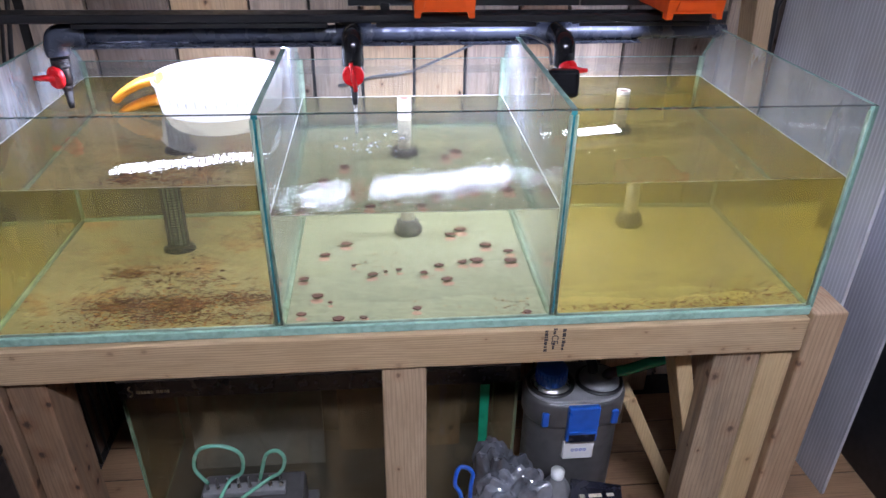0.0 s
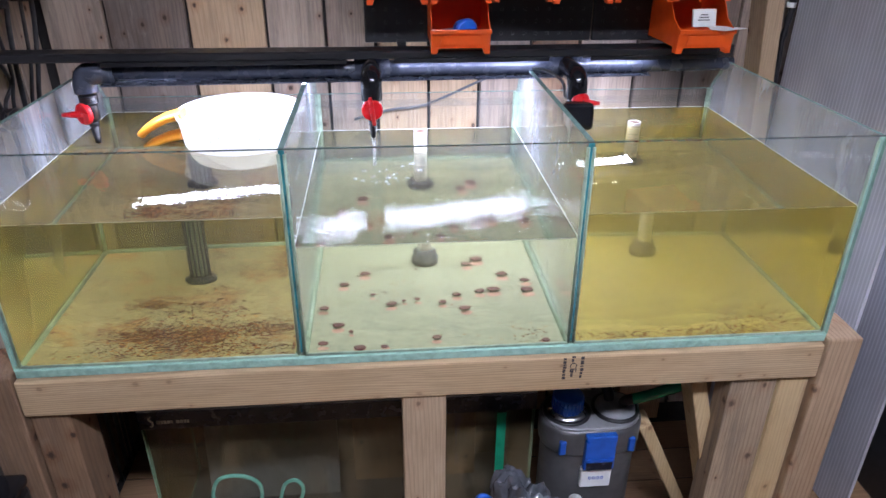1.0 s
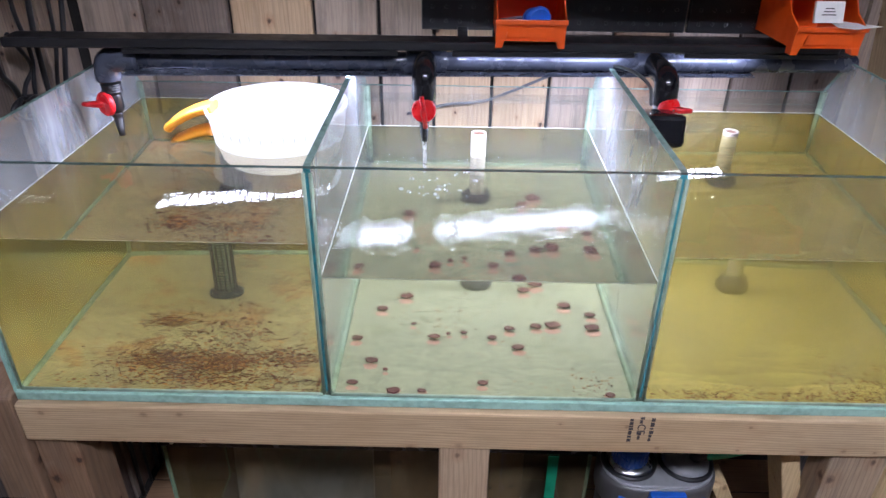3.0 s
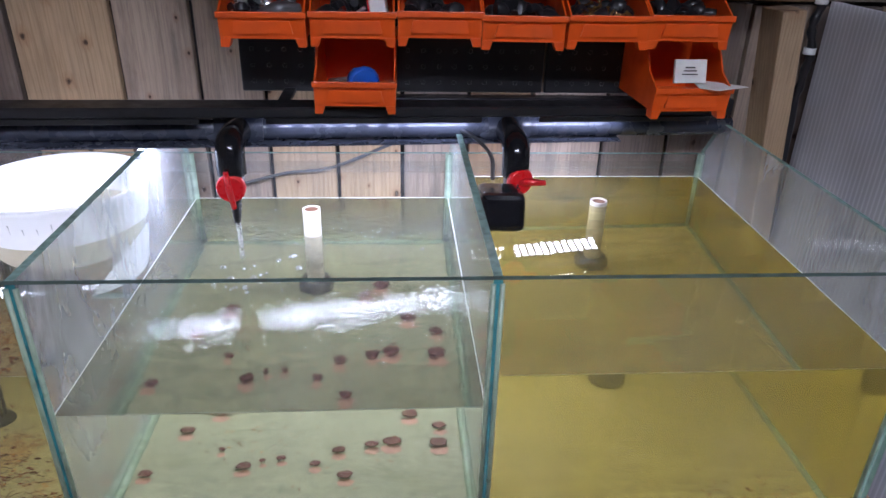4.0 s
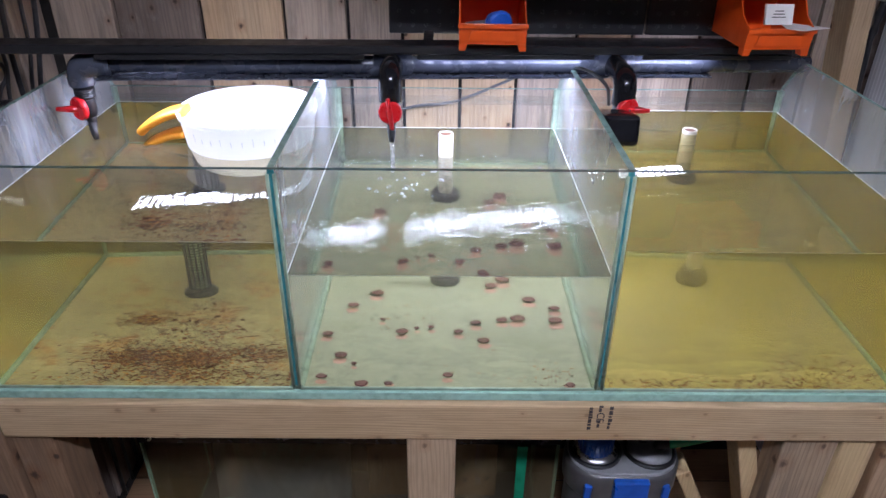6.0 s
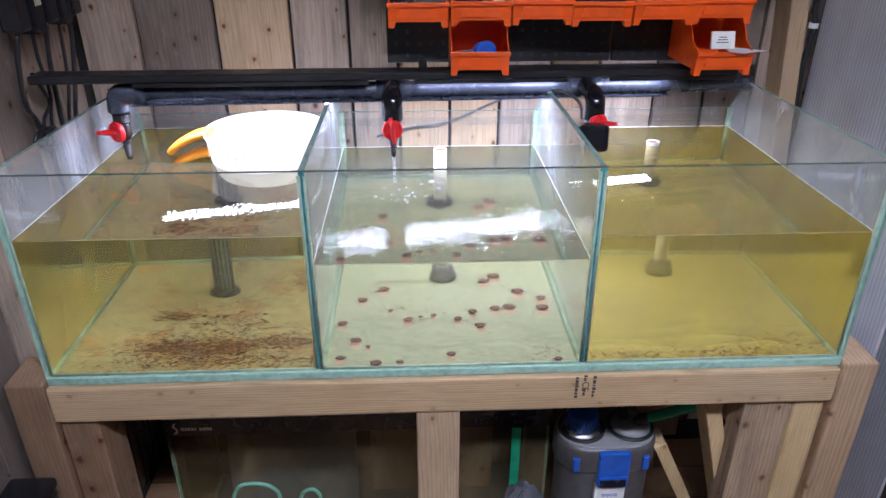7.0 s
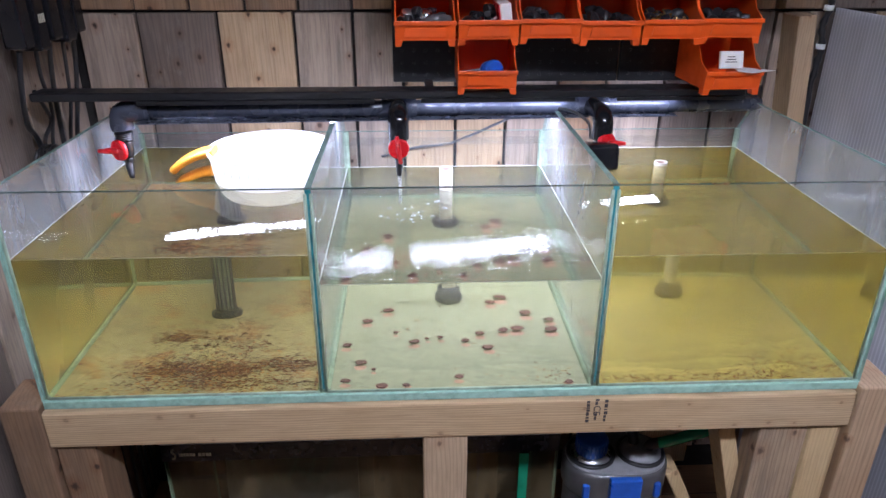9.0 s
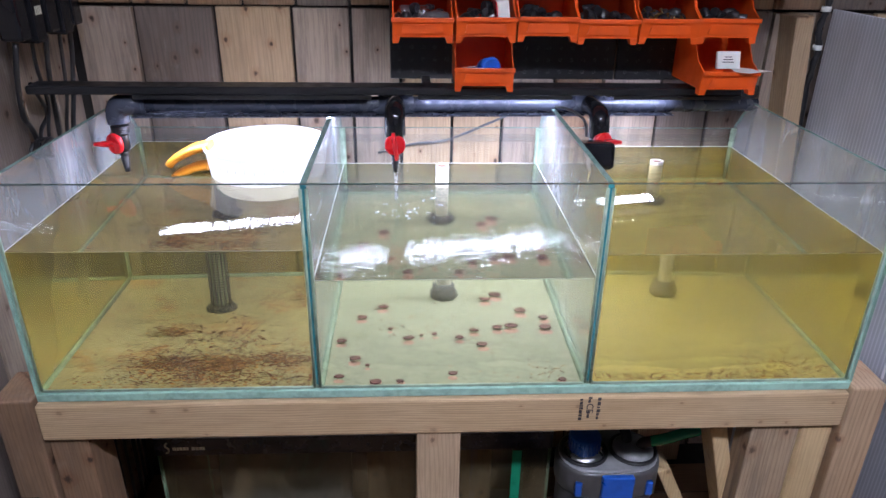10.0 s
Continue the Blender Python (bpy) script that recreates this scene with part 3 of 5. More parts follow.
water_body(X2 + 0.0056, W - G - 0.0006, WR, M["water_right"], M["top_right"], False, True, "murky yellow water")

def silt_mat(name, colour, cover):
    """Fine matter hanging in the water: mostly clear, a little of the light scattered."""
    m, nt, b, out = nodes(name)
    nt.nodes.remove(b)
    tr, di, tl = (nt.nodes.new("ShaderNodeBsdf" + k) for k in ("Transparent", "Diffuse", "Translucent"))
    di.inputs[0].default_value = tl.inputs[0].default_value = (*colour, 1)
    a, c = nt.nodes.new("ShaderNodeMixShader"), nt.nodes.new("ShaderNodeMixShader")
    a.inputs[0].default_value = 0.5
    nt.links.new(di.outputs[0], a.inputs[1])
    nt.links.new(tl.outputs[0], a.inputs[2])
    nt.links.new(ramp(nt, noise_tex(nt, coords(nt), 5, 4, 0.6), (0.3, cover * 0.6), (0.7, cover * 1.4)), c.inputs[0])
    nt.links.new(tr.outputs[0], c.inputs[1])
    nt.links.new(a.outputs[0], c.inputs[2])
    nt.links.new(c.outputs[0], out.inputs[0])
    return m


for x0, x1, level, count, colour, cover, label in ((G, X1 - 0.005, WL, 5, (0.34, 0.29, 0.12), 0.03, "faint yellow haze hanging in the water"),
                                                   (X1 + 0.005, X2 - 0.005, WM, 6, (0.42, 0.42, 0.26), 0.035, "faint pale haze hanging in the water"),
                                                   (X2 + 0.005, W - G, WR, 14, (0.37, 0.315, 0.095), 0.066, "yellow silt hanging in the murky water")):
    mat = silt_mat("suspended_silt", colour, cover)
    for k in range(count):
        y = 0.06 + 0.56 * (k + 0.5) / count
        bm = bmesh.new()
        n = 10
        top = [bm.verts.new((x0 + 0.002 + (x1 - x0 - 0.004) * i / n, y + 0.012 * math.sin(i * 1.3 + k), level - 0.002)) for i in range(n + 1)]
        low = [bm.verts.new((x0 + 0.002 + (x1 - x0 - 0.004) * i / n, y + 0.012 * math.sin(i * 1.1 + k * 2), Z0 + 0.0125)) for i in range(n + 1)]
        for i in range(n):
            bm.faces.new((low[i], low[i + 1], top[i + 1], top[i])).smooth = True
        s = part("silt_cloud", bm, mat)
        s.visible_shadow = False
        tagged(s, label, "silt", kind="stuff")

# water's edge along the panes: thin strips with the glint painted white
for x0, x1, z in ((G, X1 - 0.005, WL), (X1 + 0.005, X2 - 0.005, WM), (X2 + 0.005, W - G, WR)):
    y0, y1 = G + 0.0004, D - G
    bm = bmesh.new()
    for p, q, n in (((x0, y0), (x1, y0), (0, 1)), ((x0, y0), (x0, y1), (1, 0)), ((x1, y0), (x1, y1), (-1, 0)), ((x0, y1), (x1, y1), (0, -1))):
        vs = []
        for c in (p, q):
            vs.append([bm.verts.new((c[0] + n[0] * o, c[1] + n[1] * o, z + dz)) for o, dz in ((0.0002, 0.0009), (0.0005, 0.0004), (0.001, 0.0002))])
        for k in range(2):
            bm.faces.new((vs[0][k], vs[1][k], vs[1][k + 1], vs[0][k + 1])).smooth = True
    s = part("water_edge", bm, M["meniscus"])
    tagged(s, "curved water edge at the glass, its glint put in as white", "water", kind="stuff")

# ---- the timber stand ----
stand = thing("timber_stand", (W / 2, 0.3, FL), "rough pine timber stand carrying the aquarium", "stand")
front_beam = part("front_beam", bm_box(-0.002, 1.520, -0.012, 0.036, 0.527, Z0 - 0.008, 0.004), M["beam"], stand, "pale pine beam with black stamp marks")
part("back_beam", bm_box(-0.002, 1.520, D - 0.05, D, 0.527, Z0 - 0.008, 0.004), M["beam"], stand)
for x in (0.04, 0.5, 1.0, 1.48):
    part("cross_beam", bm_box(x - 0.022, x + 0.022, 0.038, D - 0.052, 0.53, Z0 - 0.009, 0.003), M["beam"], stand)
part("corner_post", bm_box(1.522, 1.595, -0.014, 0.085, FL, 0.618, 0.005), M["red_wood"], stand, "outer pine corner post with reddish knots")
part("leg", bm_box(1.453, 1.5205, 0.0, 0.046, FL, 0.526, 0.012), M["pale_wood"], stand, "pale pine leg with rounded edges")
part("leg", bm_box(1.352, 1.449, 0.0, 0.06, FL, 0.526, 0.004), M["grey_wood"], stand, "rough-sawn greyish pine leg")
part("leg", bm_box(0.690, 0.776, -0.006, 0.042, FL, 0.526, 0.004), M["stud"], stand)
# left post and leg: browner wood, darkened in colour to stand for shade
part("corner_post", bm_box(-0.075, -0.004, -0.014, 0.085, FL, 0.618, 0.005), M["brown_plank"], stand, "brown pine corner post, darkened to put its shade into the wood")
part("leg", bm_box(0.0, 0.072, 0.0, 0.095, FL, 0.526, 0.004), M["brown_plank"], stand, "brown pine leg, darkened to put its shade into the wood")
part("back_leg", bm_box(0.0, 0.09, D - 0.05, D, FL, 0.526, 0.004), M["stud"], stand)
part("back_leg", bm_box(1.43, 1.52, D - 0.05, D, FL, 0.526, 0.004), M["stud"], stand)
part("back_leg", bm_box(1.32, 1.40, 0.47, 0.515, FL, 0.526, 0.004), M["stud"], stand)
part("brace_plank", free_bar((1.470, 0.081, FL + 0.01), (1.300, 0.081, 0.520), 0.07, 0.034), M["pale_wood"], stand)
part("brace_plank", free_bar((1.448, 0.165, FL + 0.005), (1.256, 0.165, 0.285), 0.058, 0.03), M["pale_wood"], stand)

# stamp printed on the beam
def ink_bars(parent, x, y, z, rows, mat, size=0.0035, along=0.014, seed=3, upright=True):
    rnd = random.Random(seed)
    bm = bmesh.new()
    for r in range(rows):
        u = 0.0
        while u < along * 3.2:
            w = rnd.uniform(0.003, 0.009)
            if upright:
                box(bm, x + r * 0.012, x + r * 0.012 + size * rnd.uniform(1.2, 2.0), y - 0.0008, y, z - u - w, z - u)
            else:
                box(bm, x + u, x + u + w, y - 0.0008, y, z - r * 0.009 - size, z - r * 0.009)
            u += w + rnd.uniform(0.0015, 0.003)
    return part("print", bm, mat, parent)


ink_bars(front_beam, 0.998, -0.0125, 0.604, 1, M["ink"])
ink_bars(front_beam, 1.032, -0.0125, 0.606, 1, M["ink"], seed=5)
ink_bars(front_beam, 1.014, -0.0125, 0.608, 1, M["ink"], along=0.004, seed=8)
ink_bars(front_beam, 1.014, -0.0125, 0.575, 1, M["ink"], along=0.004, seed=9)
tc = bpy.data.curves.new("stamp_letters", "FONT")
tc.body, tc.size, tc.extrude = "CE", 0.019, 0.0004
tob = new("stamp_letters", tc)
tob.matrix_world = pose(1.012, -0.0128, 0.593, 90, 90, 0)
dg = bpy.context.evaluated_depsgraph_get()
me = bpy.data.meshes.new_from_object(tob.evaluated_get(dg))
bpy.data.objects.remove(tob)
bm = bmesh.new()
bm.from_mesh(me)
bmesh.ops.transform(bm, matrix=pose(1.012, -0.0128, 0.593, 90, 90, 0), verts=bm.verts)
part("stamp_letters", bm, M["ink"], front_beam)

# ---- supply pipe with three drops ----
PY = lambda x: 0.405 + 0.135 * (x - 0.06)      # the pipe runs a little askew to the tank
PZ = lambda x: 1.057 - 0.028 * (x - 0.06)
pipe = thing("supply_pipe", (0.75, PY(0.75), PZ(0.75)), "dark grey pressure pipe with three black elbows and red taps", "pipe")
part("pipe_run", bm_sweep([(x, PY(x), PZ(x)) for x in (0.085, 0.4, 0.8, 1.2, 1.53)], 0.0175, 24), M["grey_pvc"], pipe)


def drop(x, facing):
    """A tee, an elbow, a threaded nipple, a red tap and a hose tail."""
    py, pz = PY(x), PZ(x)
    bm = bmesh.new()
    if facing != "end":
        sweep(bm, [(x - 0.038, PY(x - 0.038), PZ(x - 0.038)), (x - 0.0375, PY(x - 0.0375), PZ(x)), (x + 0.0375, PY(x + 0.0375), PZ(x)), (x + 0.038, PY(x + 0.038), PZ(x))], [0.0225, 0.0235, 0.0235, 0.0225], 20)
        yv = {"front": 0.402, "right": 0.428}[facing]
        tee = part("tee", bm, M["grey_pvc"], pipe)
        path = curve_pts([(x, py, pz), (x, yv + 0.03, pz + 0.002), (x, yv + 0.008, pz - 0.003), (x, yv, pz - 0.02), (x, yv, pz - 0.046)], 6)
        bm = bmesh.new()
        sweep(bm, path, 0.0225, 18)
        part("elbow", bm, M["gloss_black"], pipe)
    else:
        yv = py
        path = curve_pts([(x + 0.05, PY(x + 0.05), pz), (x + 0.025, py, pz), (x + 0.006, py, pz - 0.005), (x, py, pz - 0.022), (x, py, pz - 0.038)], 6)
        sweep(bm, path, 0.0235, 18)
        part("elbow", bm, M["grey_pvc"], pipe)
        part("collar", bm_sweep([(x + 0.03, PY(x + 0.03), pz), (x + 0.06, PY(x + 0.06), pz)], 0.0235, 18), M["grey_pvc"], pipe)
    z = pz - 0.044
    bm = bmesh.new()
    prof = []
    for k in range(4):
        prof += [(0.0165, z - 0.0045 * k), (0.0185, z - 0.0045 * k - 0.001), (0.0185, z - 0.0045 * k - 0.003), (0.0165, z - 0.0045 * k - 0.004)]
    prof = [(0.0, z + 0.002)] + prof + [(0.013, z - 0.022), (0.013, z - 0.034), (0.0, z - 0.034)]
    lathe(bm, x, yv, prof, 18)
    part("nipple", bm, M["black"], pipe)
    zc = 0.977
    part("tap_body", bm_lathe(x, yv, [(0, zc + 0.024), (0.012, zc + 0.024), (0.015, zc + 0.012), (0.015, zc - 0.012), (0.011, zc - 0.02), (0, zc - 0.02)], 16), M["black"], pipe)
    bm = bmesh.new()
    d = {"front": Vector((0, -1, 0)), "right": Vector((0.35, -0.93, 0)), "end": Vector((-0.55, -0.83, 0))}[facing]
    c = Vector((x, yv, zc))
    sweep(bm, [c + d * 0.012, c + d * 0.0135, c + d * 0.021, c + d * 0.024], [0.021, 0.0225, 0.0225, 0.02], 20)
    across = {"front": Vector((0.12, 0, -0.99)), "right": d.cross(Vector((0, 0, 1))), "end": d.cross(Vector((0, 0, 1)))}[facing]
    if facing == "front":
        sweep(bm, [c + d * 0.027 - across * 0.029, c + d * 0.03, c + d * 0.027 + across * 0.031], [0.0042, 0.0055, 0.0042], 8)
    else:
        reach = Vector((1, -0.15, 0)) if facing == "right" else Vector((-1, -0.1, 0))
        sweep(bm, [c + d * 0.02 - reach * 0.015, c + d * 0.02 + reach * 0.02, c + d * 0.02 + reach * 0.04], [0.007, 0.0065, 0.004], 8)
    part("tap_handle", bm, M["red"], pipe, "red butterfly handle")
    prof = [(0, zc - 0.018), (0.011, zc - 0.018)]
    for k in range(4):
        prof += [(0.0105 - 0.001 * k, zc - 0.026 - 0.009 * k), (0.0072 - 0.0006 * k, zc - 0.034 - 0.009 * k)]
    prof += [(0.0055, zc - 0.066), (0, zc - 0.066)]
    part("hose_tail", bm_lathe(x, yv, prof, 14), M["black"], pipe)
    return yv


drop(0.07, "end")
yv2 = drop(0.650, "front")
drop(1.100, "right")
for x in (0.36, 0.86, 1.36):
    part("pipe_clip", bm_box(x - 0.012, x + 0.012, PY(x) - 0.005, PY(x) + 0.05, PZ(x) + 0.015, PZ(x) + 0.024, 0.002), M["black"], pipe)
stream = part("water_stream", bm_sweep([(0.650, yv2, 0.913), (0.651, yv2, 0.89), (0.651, yv2, WM - 0.001)], [0.0045, 0.004, 0.0045], 10), M["froth"])
tagged(stream, "thin stream of water falling from the tap", "water", kind="stuff")

# ---- LED light bar behind the pipe ----
LY = lambda x: PY(x) - 0.015
LZ = lambda x: PZ(x) + 0.03
lamp = thing("led_light_bar", (0.72, LY(0.72), LZ(0.72)), "long black LED light bar hung above the back of the tanks", "light")
ang = math.atan(0.150)
def lamp_box(xa, xb, off0, off1, dz0, dz1, bev):
    bm = bmesh.new()
    vs = []
    for x in (xa, xb):
        for o, dz in ((off0, dz0), (off1, dz0), (off1, dz1), (off0, dz1)):
            vs.append(bm.verts.new((x, LY(x) + o, LZ(x) + dz)))
    a, b = vs[:4], vs[4:]
    bm.faces.new(a[::-1]), bm.faces.new(b)
    for k in range(4):
        bm.faces.new((a[k], a[(k + 1) % 4], b[(k + 1) % 4], b[k]))
    bmesh.ops.recalc_face_normals(bm, faces=bm.faces)
    if bev:
        bmesh.ops.bevel(bm, geom=list(bm.edges), offset=bev, segments=1, affect="EDGES")
    return bm


SY = lambda x: 0.486 + 0.146 * (x - 0.7)       # the main strip hangs under the pipe
SZ = lambda x: 1.0180 - 0.030 * (x - 0.7)
part("housing", lamp_box(-0.075, 1.47, -0.027, 0.027, -0.001, 0.016, 0.003), M["black"], lamp)
for xa, xb in ((0.12, 0.60), (0.70, 1.05), (1.15, 1.47)):
    part("front_lip", lamp_box(xa, xb, -0.027, -0.021, -0.010, -0.0012, 0.001), M["black"], lamp)
bm = bmesh.new()
n = 84
for k in range(n):
    q = []
    for x, o in ((0.12 + 1.18 * k / n, -0.024), (0.12 + 1.18 * k / n, 0.024), (0.12 + 1.18 * (k + 0.72) / n, 0.024), (0.12 + 1.18 * (k + 0.72) / n, -0.024)):
        q.append((x, SY(x) + o, SZ(x)))
    bm.faces.new([bm.verts.new(p) for p in q])
part("led_strip", bm, M["led"], lamp, "closely set glowing white LEDs facing down")
bm = bmesh.new()
rings = []
for k in range(13):
    x = 0.11 + 1.2 * k / 12
    rings.append([bm.verts.new((x, SY(x) + o, SZ(x) + dz)) for o, dz in ((-0.027, 0.0004), (0.027, 0.0004), (0.027, 0.003), (-0.027, 0.003))])
for a, b in zip(rings, rings[1:]):
    for k in range(4):
        bm.faces.new((a[k], a[(k + 1) % 4], b[(k + 1) % 4], b[k]))
part("backing", bm, M["grey_pvc"], lamp, "dark aluminium backing strip")
for xa, n, step in ((0.72, 6, 0.036), (0.93, 6, 0.018), (1.155, 8, 0.0185)):
    bm = bmesh.new()
    for k in range(n):
        u, w = xa + step * k, xa + step * k + 0.0165
        bm.faces.new([bm.verts.new((x, LY(x) - 0.0205, LZ(x) + z)) for x, z in ((u, -0.0095), (w, -0.0095), (w, -0.0015), (u, -0.0015))])
    tagged(part("upper_led_strip", bm, M["pipe_led"], lamp, "row of glowing LEDs inside the front lip"), kind="stuff")
for x in (0.72, 1.42):
    part("bracket", bm_box(x - 0.01, x + 0.01, LY(x) + 0.0275, WALL - 0.001, LZ(x) + 0.004, LZ(x) + 0.012, 0.001), M["black"], lamp)

# ---- standpipes, strainer, tub ----
def standpipe(x, y, top, label, foot="black"):
    st = thing("standpipe", (x, y, Z0 + 0.0116), label, "pipe", "standpipes")
    r = 0.0155
    part("tube", bm_lathe(x, y, [(r, Z0 + 0.03), (r, top), (r - 0.003, top), (r - 0.003, top - 0.05), (0, top - 0.05)], 24), M["pipe_white"], st)
    # dark disc just below the rim paints the shade inside the tube
    part("bore", bm_lathe(x, y, [(r - 0.0031, top - 0.03), (r - 0.0031, top - 0.002), (0, top - 0.004)], 20), M["worm"], st, "dark disc painting the shade inside the tube")
    part("foot", bm_lathe(x, y, [(0.028, Z0 + 0.0116), (0.032, Z0 + 0.016), (0.032, Z0 + 0.028), (0.026, Z0 + 0.034), (0.026, Z0 + 0.045), (r, Z0 + 0.047)], 24), M[foot], st)


standpipe(0.757, 0.49, 0.896, "cut white overflow standpipe with a dark bulkhead foot", "dark_grey")
standpipe(1.274, 0.515, 0.899, "white overflow standpipe standing in murky water", "dark_grey")
strainer = thing("strainer", (0.262, 0.44, Z0 + 0.0116), "black mesh overflow strainer standing on the silt", "strainer")
part("core", bm_lathe(0.262, 0.44, [(0.017, Z0 + 0.015), (0.017, 0.796), (0, 0.796)], 20), M["silicone"], strainer)
bm = bmesh.new()
for k in range(14):
    a = 2 * math.pi * k / 14
    sweep(bm, [(0.262 + 0.021 * math.cos(a), 0.44 + 0.021 * math.sin(a), Z0 + 0.015), (0.262 + 0.021 * math.cos(a), 0.44 + 0.021 * math.sin(a), 0.796)], 0.0016, 5)
for k in range(26):
    z = Z0 + 0.022 + k * 0.006
    sweep(bm, [(0.262 + 0.021 * math.cos(a), 0.44 + 0.021 * math.sin(a), z) for a in [2 * math.pi * j / 18 for j in range(18)]], 0.0013, 5, closed=True)
part("mesh_sleeve", bm, M["black"], strainer)
part("foot", bm_lathe(0.262, 0.44, [(0.034, Z0 + 0.0118), (0.034, Z0 + 0.017), (0.024, Z0 + 0.024), (0, Z0 + 0.024)], 24), M["black"], strainer)

TX, TY = 0.366, 0.442
tub = thing("white_tub", (TX, TY, 0.802), "white plastic mixing tub with an amber handle standing in the water", "bucket")
part("tub_wall", bm_lathe(TX, TY, [(0, 0.802), (0.098, 0.802), (0.108, 0.806), (0.113, 0.82), (0.131, 0.958), (0.1345, 0.960), (0.1355, 0.967), (0.132, 0.970), (0.1285, 0.965), (0.110, 0.822), (0.105, 0.811), (0.0, 0.806)], 64), M["tub"], tub)


def grip(line, half, thick):
    """A flat tongue swept along a line in the x-z plane, with rounded long edges."""
    bm = bmesh.new()
    cols = []
    for i, p in enumerate(line):
        d = (line[min(i + 1, len(line) - 1)] - line[max(i - 1, 0)]).normalized()
        nrm = Vector((-d.z, 0, d.x)) * thick
        ring = []
        for sgn in (1, -1):
            for w in (-1.0, -0.7, 0.0, 0.7, 1.0):
                ring.append(p + nrm * sgn * (0.5 if abs(w) > 0.9 else 1.0) + Vector((0, w * sgn * half, 0)))
        cols.append([bm.verts.new(q) for q in ring])
    for a, b in zip(cols, cols[1:]):
        for k in range(10):
            bm.faces.new((a[k], a[(k + 1) % 10], b[(k + 1) % 10], b[k])).smooth = True
    bm.faces.new(cols[0]), bm.faces.new(cols[-1][::-1])
    bmesh.ops.recalc_face_normals(bm, faces=bm.faces)
    return bm


hy = TY - 0.02
part("handle", grip(curve_pts([(TX - 0.115, hy, 0.966), (TX - 0.15, hy, 0.958), (TX - 0.18, hy, 0.944), (TX - 0.2, hy, 0.931), (TX - 0.206, hy, 0.924)], 5), 0.027, 0.008), M["handle"], tub, "amber upper grip of the handle")
part("handle", grip(curve_pts([(TX - 0.122, hy, 0.921), (TX - 0.15, hy, 0.917), (TX - 0.18, hy, 0.906), (TX - 0.2, hy, 0.896)], 5), 0.026, 0.007), M["handle"], tub, "amber lower grip of the handle")
bm = bmesh.new()
for k in range(9):
    a = math.radians(232 + 9 * k)
    z, h = 0.93, 0.01 if k % 3 else 0.016
    r = 0.1290
    sweep(bm, [(TX + (r - 0.0022) * math.cos(a), TY + (r - 0.0022) * math.sin(a), z), (TX + r * math.cos(a), TY + r * math.sin(a), z + h)], 0.0008, 5)
part("scale_marks", bm, M["tick"], tub)

# pump clipped to the divider
pump = thing("clip_pump", (1.055, 0.29, 0.95), "black clip-on circulation pump hung on the glass divider", "pump")
bm = bmesh.new()
rot = Euler((radians(-14), 0, radians(-4))).to_matrix()
box(bm, 1.024, 1.086, 0.225, 0.345, 0.960, 1.014, 0.009, rot)
part("body", bm, M["gloss_black"], pump)
bm = bmesh.new()
for k in range(5):
    box(bm, 1.0855, 1.0875, 0.262 + 0.014 * k, 0.269 + 0.014 * k, 0.982, 1.006, 0.0004, rot)
part("grille", bm, M["black"], pump)
part("suction_cup", bm_sweep([(X2 + 0.0052, 0.29, 0.985), (X2 + 0.008, 0.29, 0.985), (X2 + 0.016, 0.29, 0.985)], [0.02, 0.018, 0.008], 18), M["black"], pump)
part("cord", bm_sweep(curve_pts([(1.05, 0.335, 1.01), (1.05, 0.37, 1.035), (1.03, 0.45, 1.04), (1.005, 0.60, 1.01), (0.98, 0.672, 0.99), (0.9, 0.674, 0.955), (0.78, 0.674, 0.905), (0.69, 0.674, 0.893), (0.6, 0.674, 0.87)], 6), 0.0032, 8), M["grey_cable"], pump)

# settled rust-brown flakes on the silt
rnd = random.Random(60)
heaps = [(0.32, 0.122, 0.022, 0.018, 5), (0.215, 0.135, 0.035, 0.02, 5), (0.25, 0.11, 0.07, 0.03, 5), (0.185, 0.30, 0.025, 0.015, 2), (0.45, 0.54, 0.03, 0.04, 3), (0.42, 0.14, 0.035, 0.025, 3), (0.30, 0.05, 0.1, 0.02, 4), (0.29, 0.25, 0.06, 0.06, 2), (0.25, 0.2, 0.13, 0.12, 2)]
pool = [h for h in heaps for _ in range(h[4])]
bm = bmesh.new()
for k in range(4400):
    cx, cy, sx, sy, _ = rnd.choice(pool)
    x, y = min(max(rnd.gauss(cx, sx), 0.02), 0.49), min(max(rnd.gauss(cy, sy), 0.015), 0.64)
    a, q = rnd.uniform(0, 6.28), rnd.uniform(0.0008, 0.0034)
    z = Z0 + 0.0122 + rnd.uniform(0, 0.0018)
    ring = []
    for j in range(5):
        w = a + 1.2566 * j
        f = q * rnd.uniform(0.5, 1.3)
        ring.append(bm.verts.new((x + f * math.cos(w) * 1.5, y + f * math.sin(w), z + rnd.uniform(-0.0004, 0.0006))))
    bm.faces.new(ring)
tagged(part("rust_flakes", bm, M["flake"]), "rusty brown flakes settled thickly on the silt", "sediment", kind="stuff")
bm = bmesh.new()
for k in range(420):
    x = min(max(rnd.choice((rnd.uniform(1.03, 1.5), rnd.gauss(1.36, 0.08))), 1.03), 1.505)
    y = 0.012 + abs(rnd.gauss(0, 0.022 + 0.05 * max(0.0, x - 1.2)))
    a, q = rnd.uniform(0, 6.28), rnd.uniform(0.0006, 0.0022)
    z = Z0 + 0.0122 + rnd.uniform(0, 0.0018)
    bm.faces.new([bm.verts.new((x + q * rnd.uniform(0.5, 1.3) * math.cos(a + 1.2566 * j) * 1.5, y + q * math.sin(a + 1.2566 * j), z + rnd.uniform(-0.0004, 0.0006))) for j in range(5)])
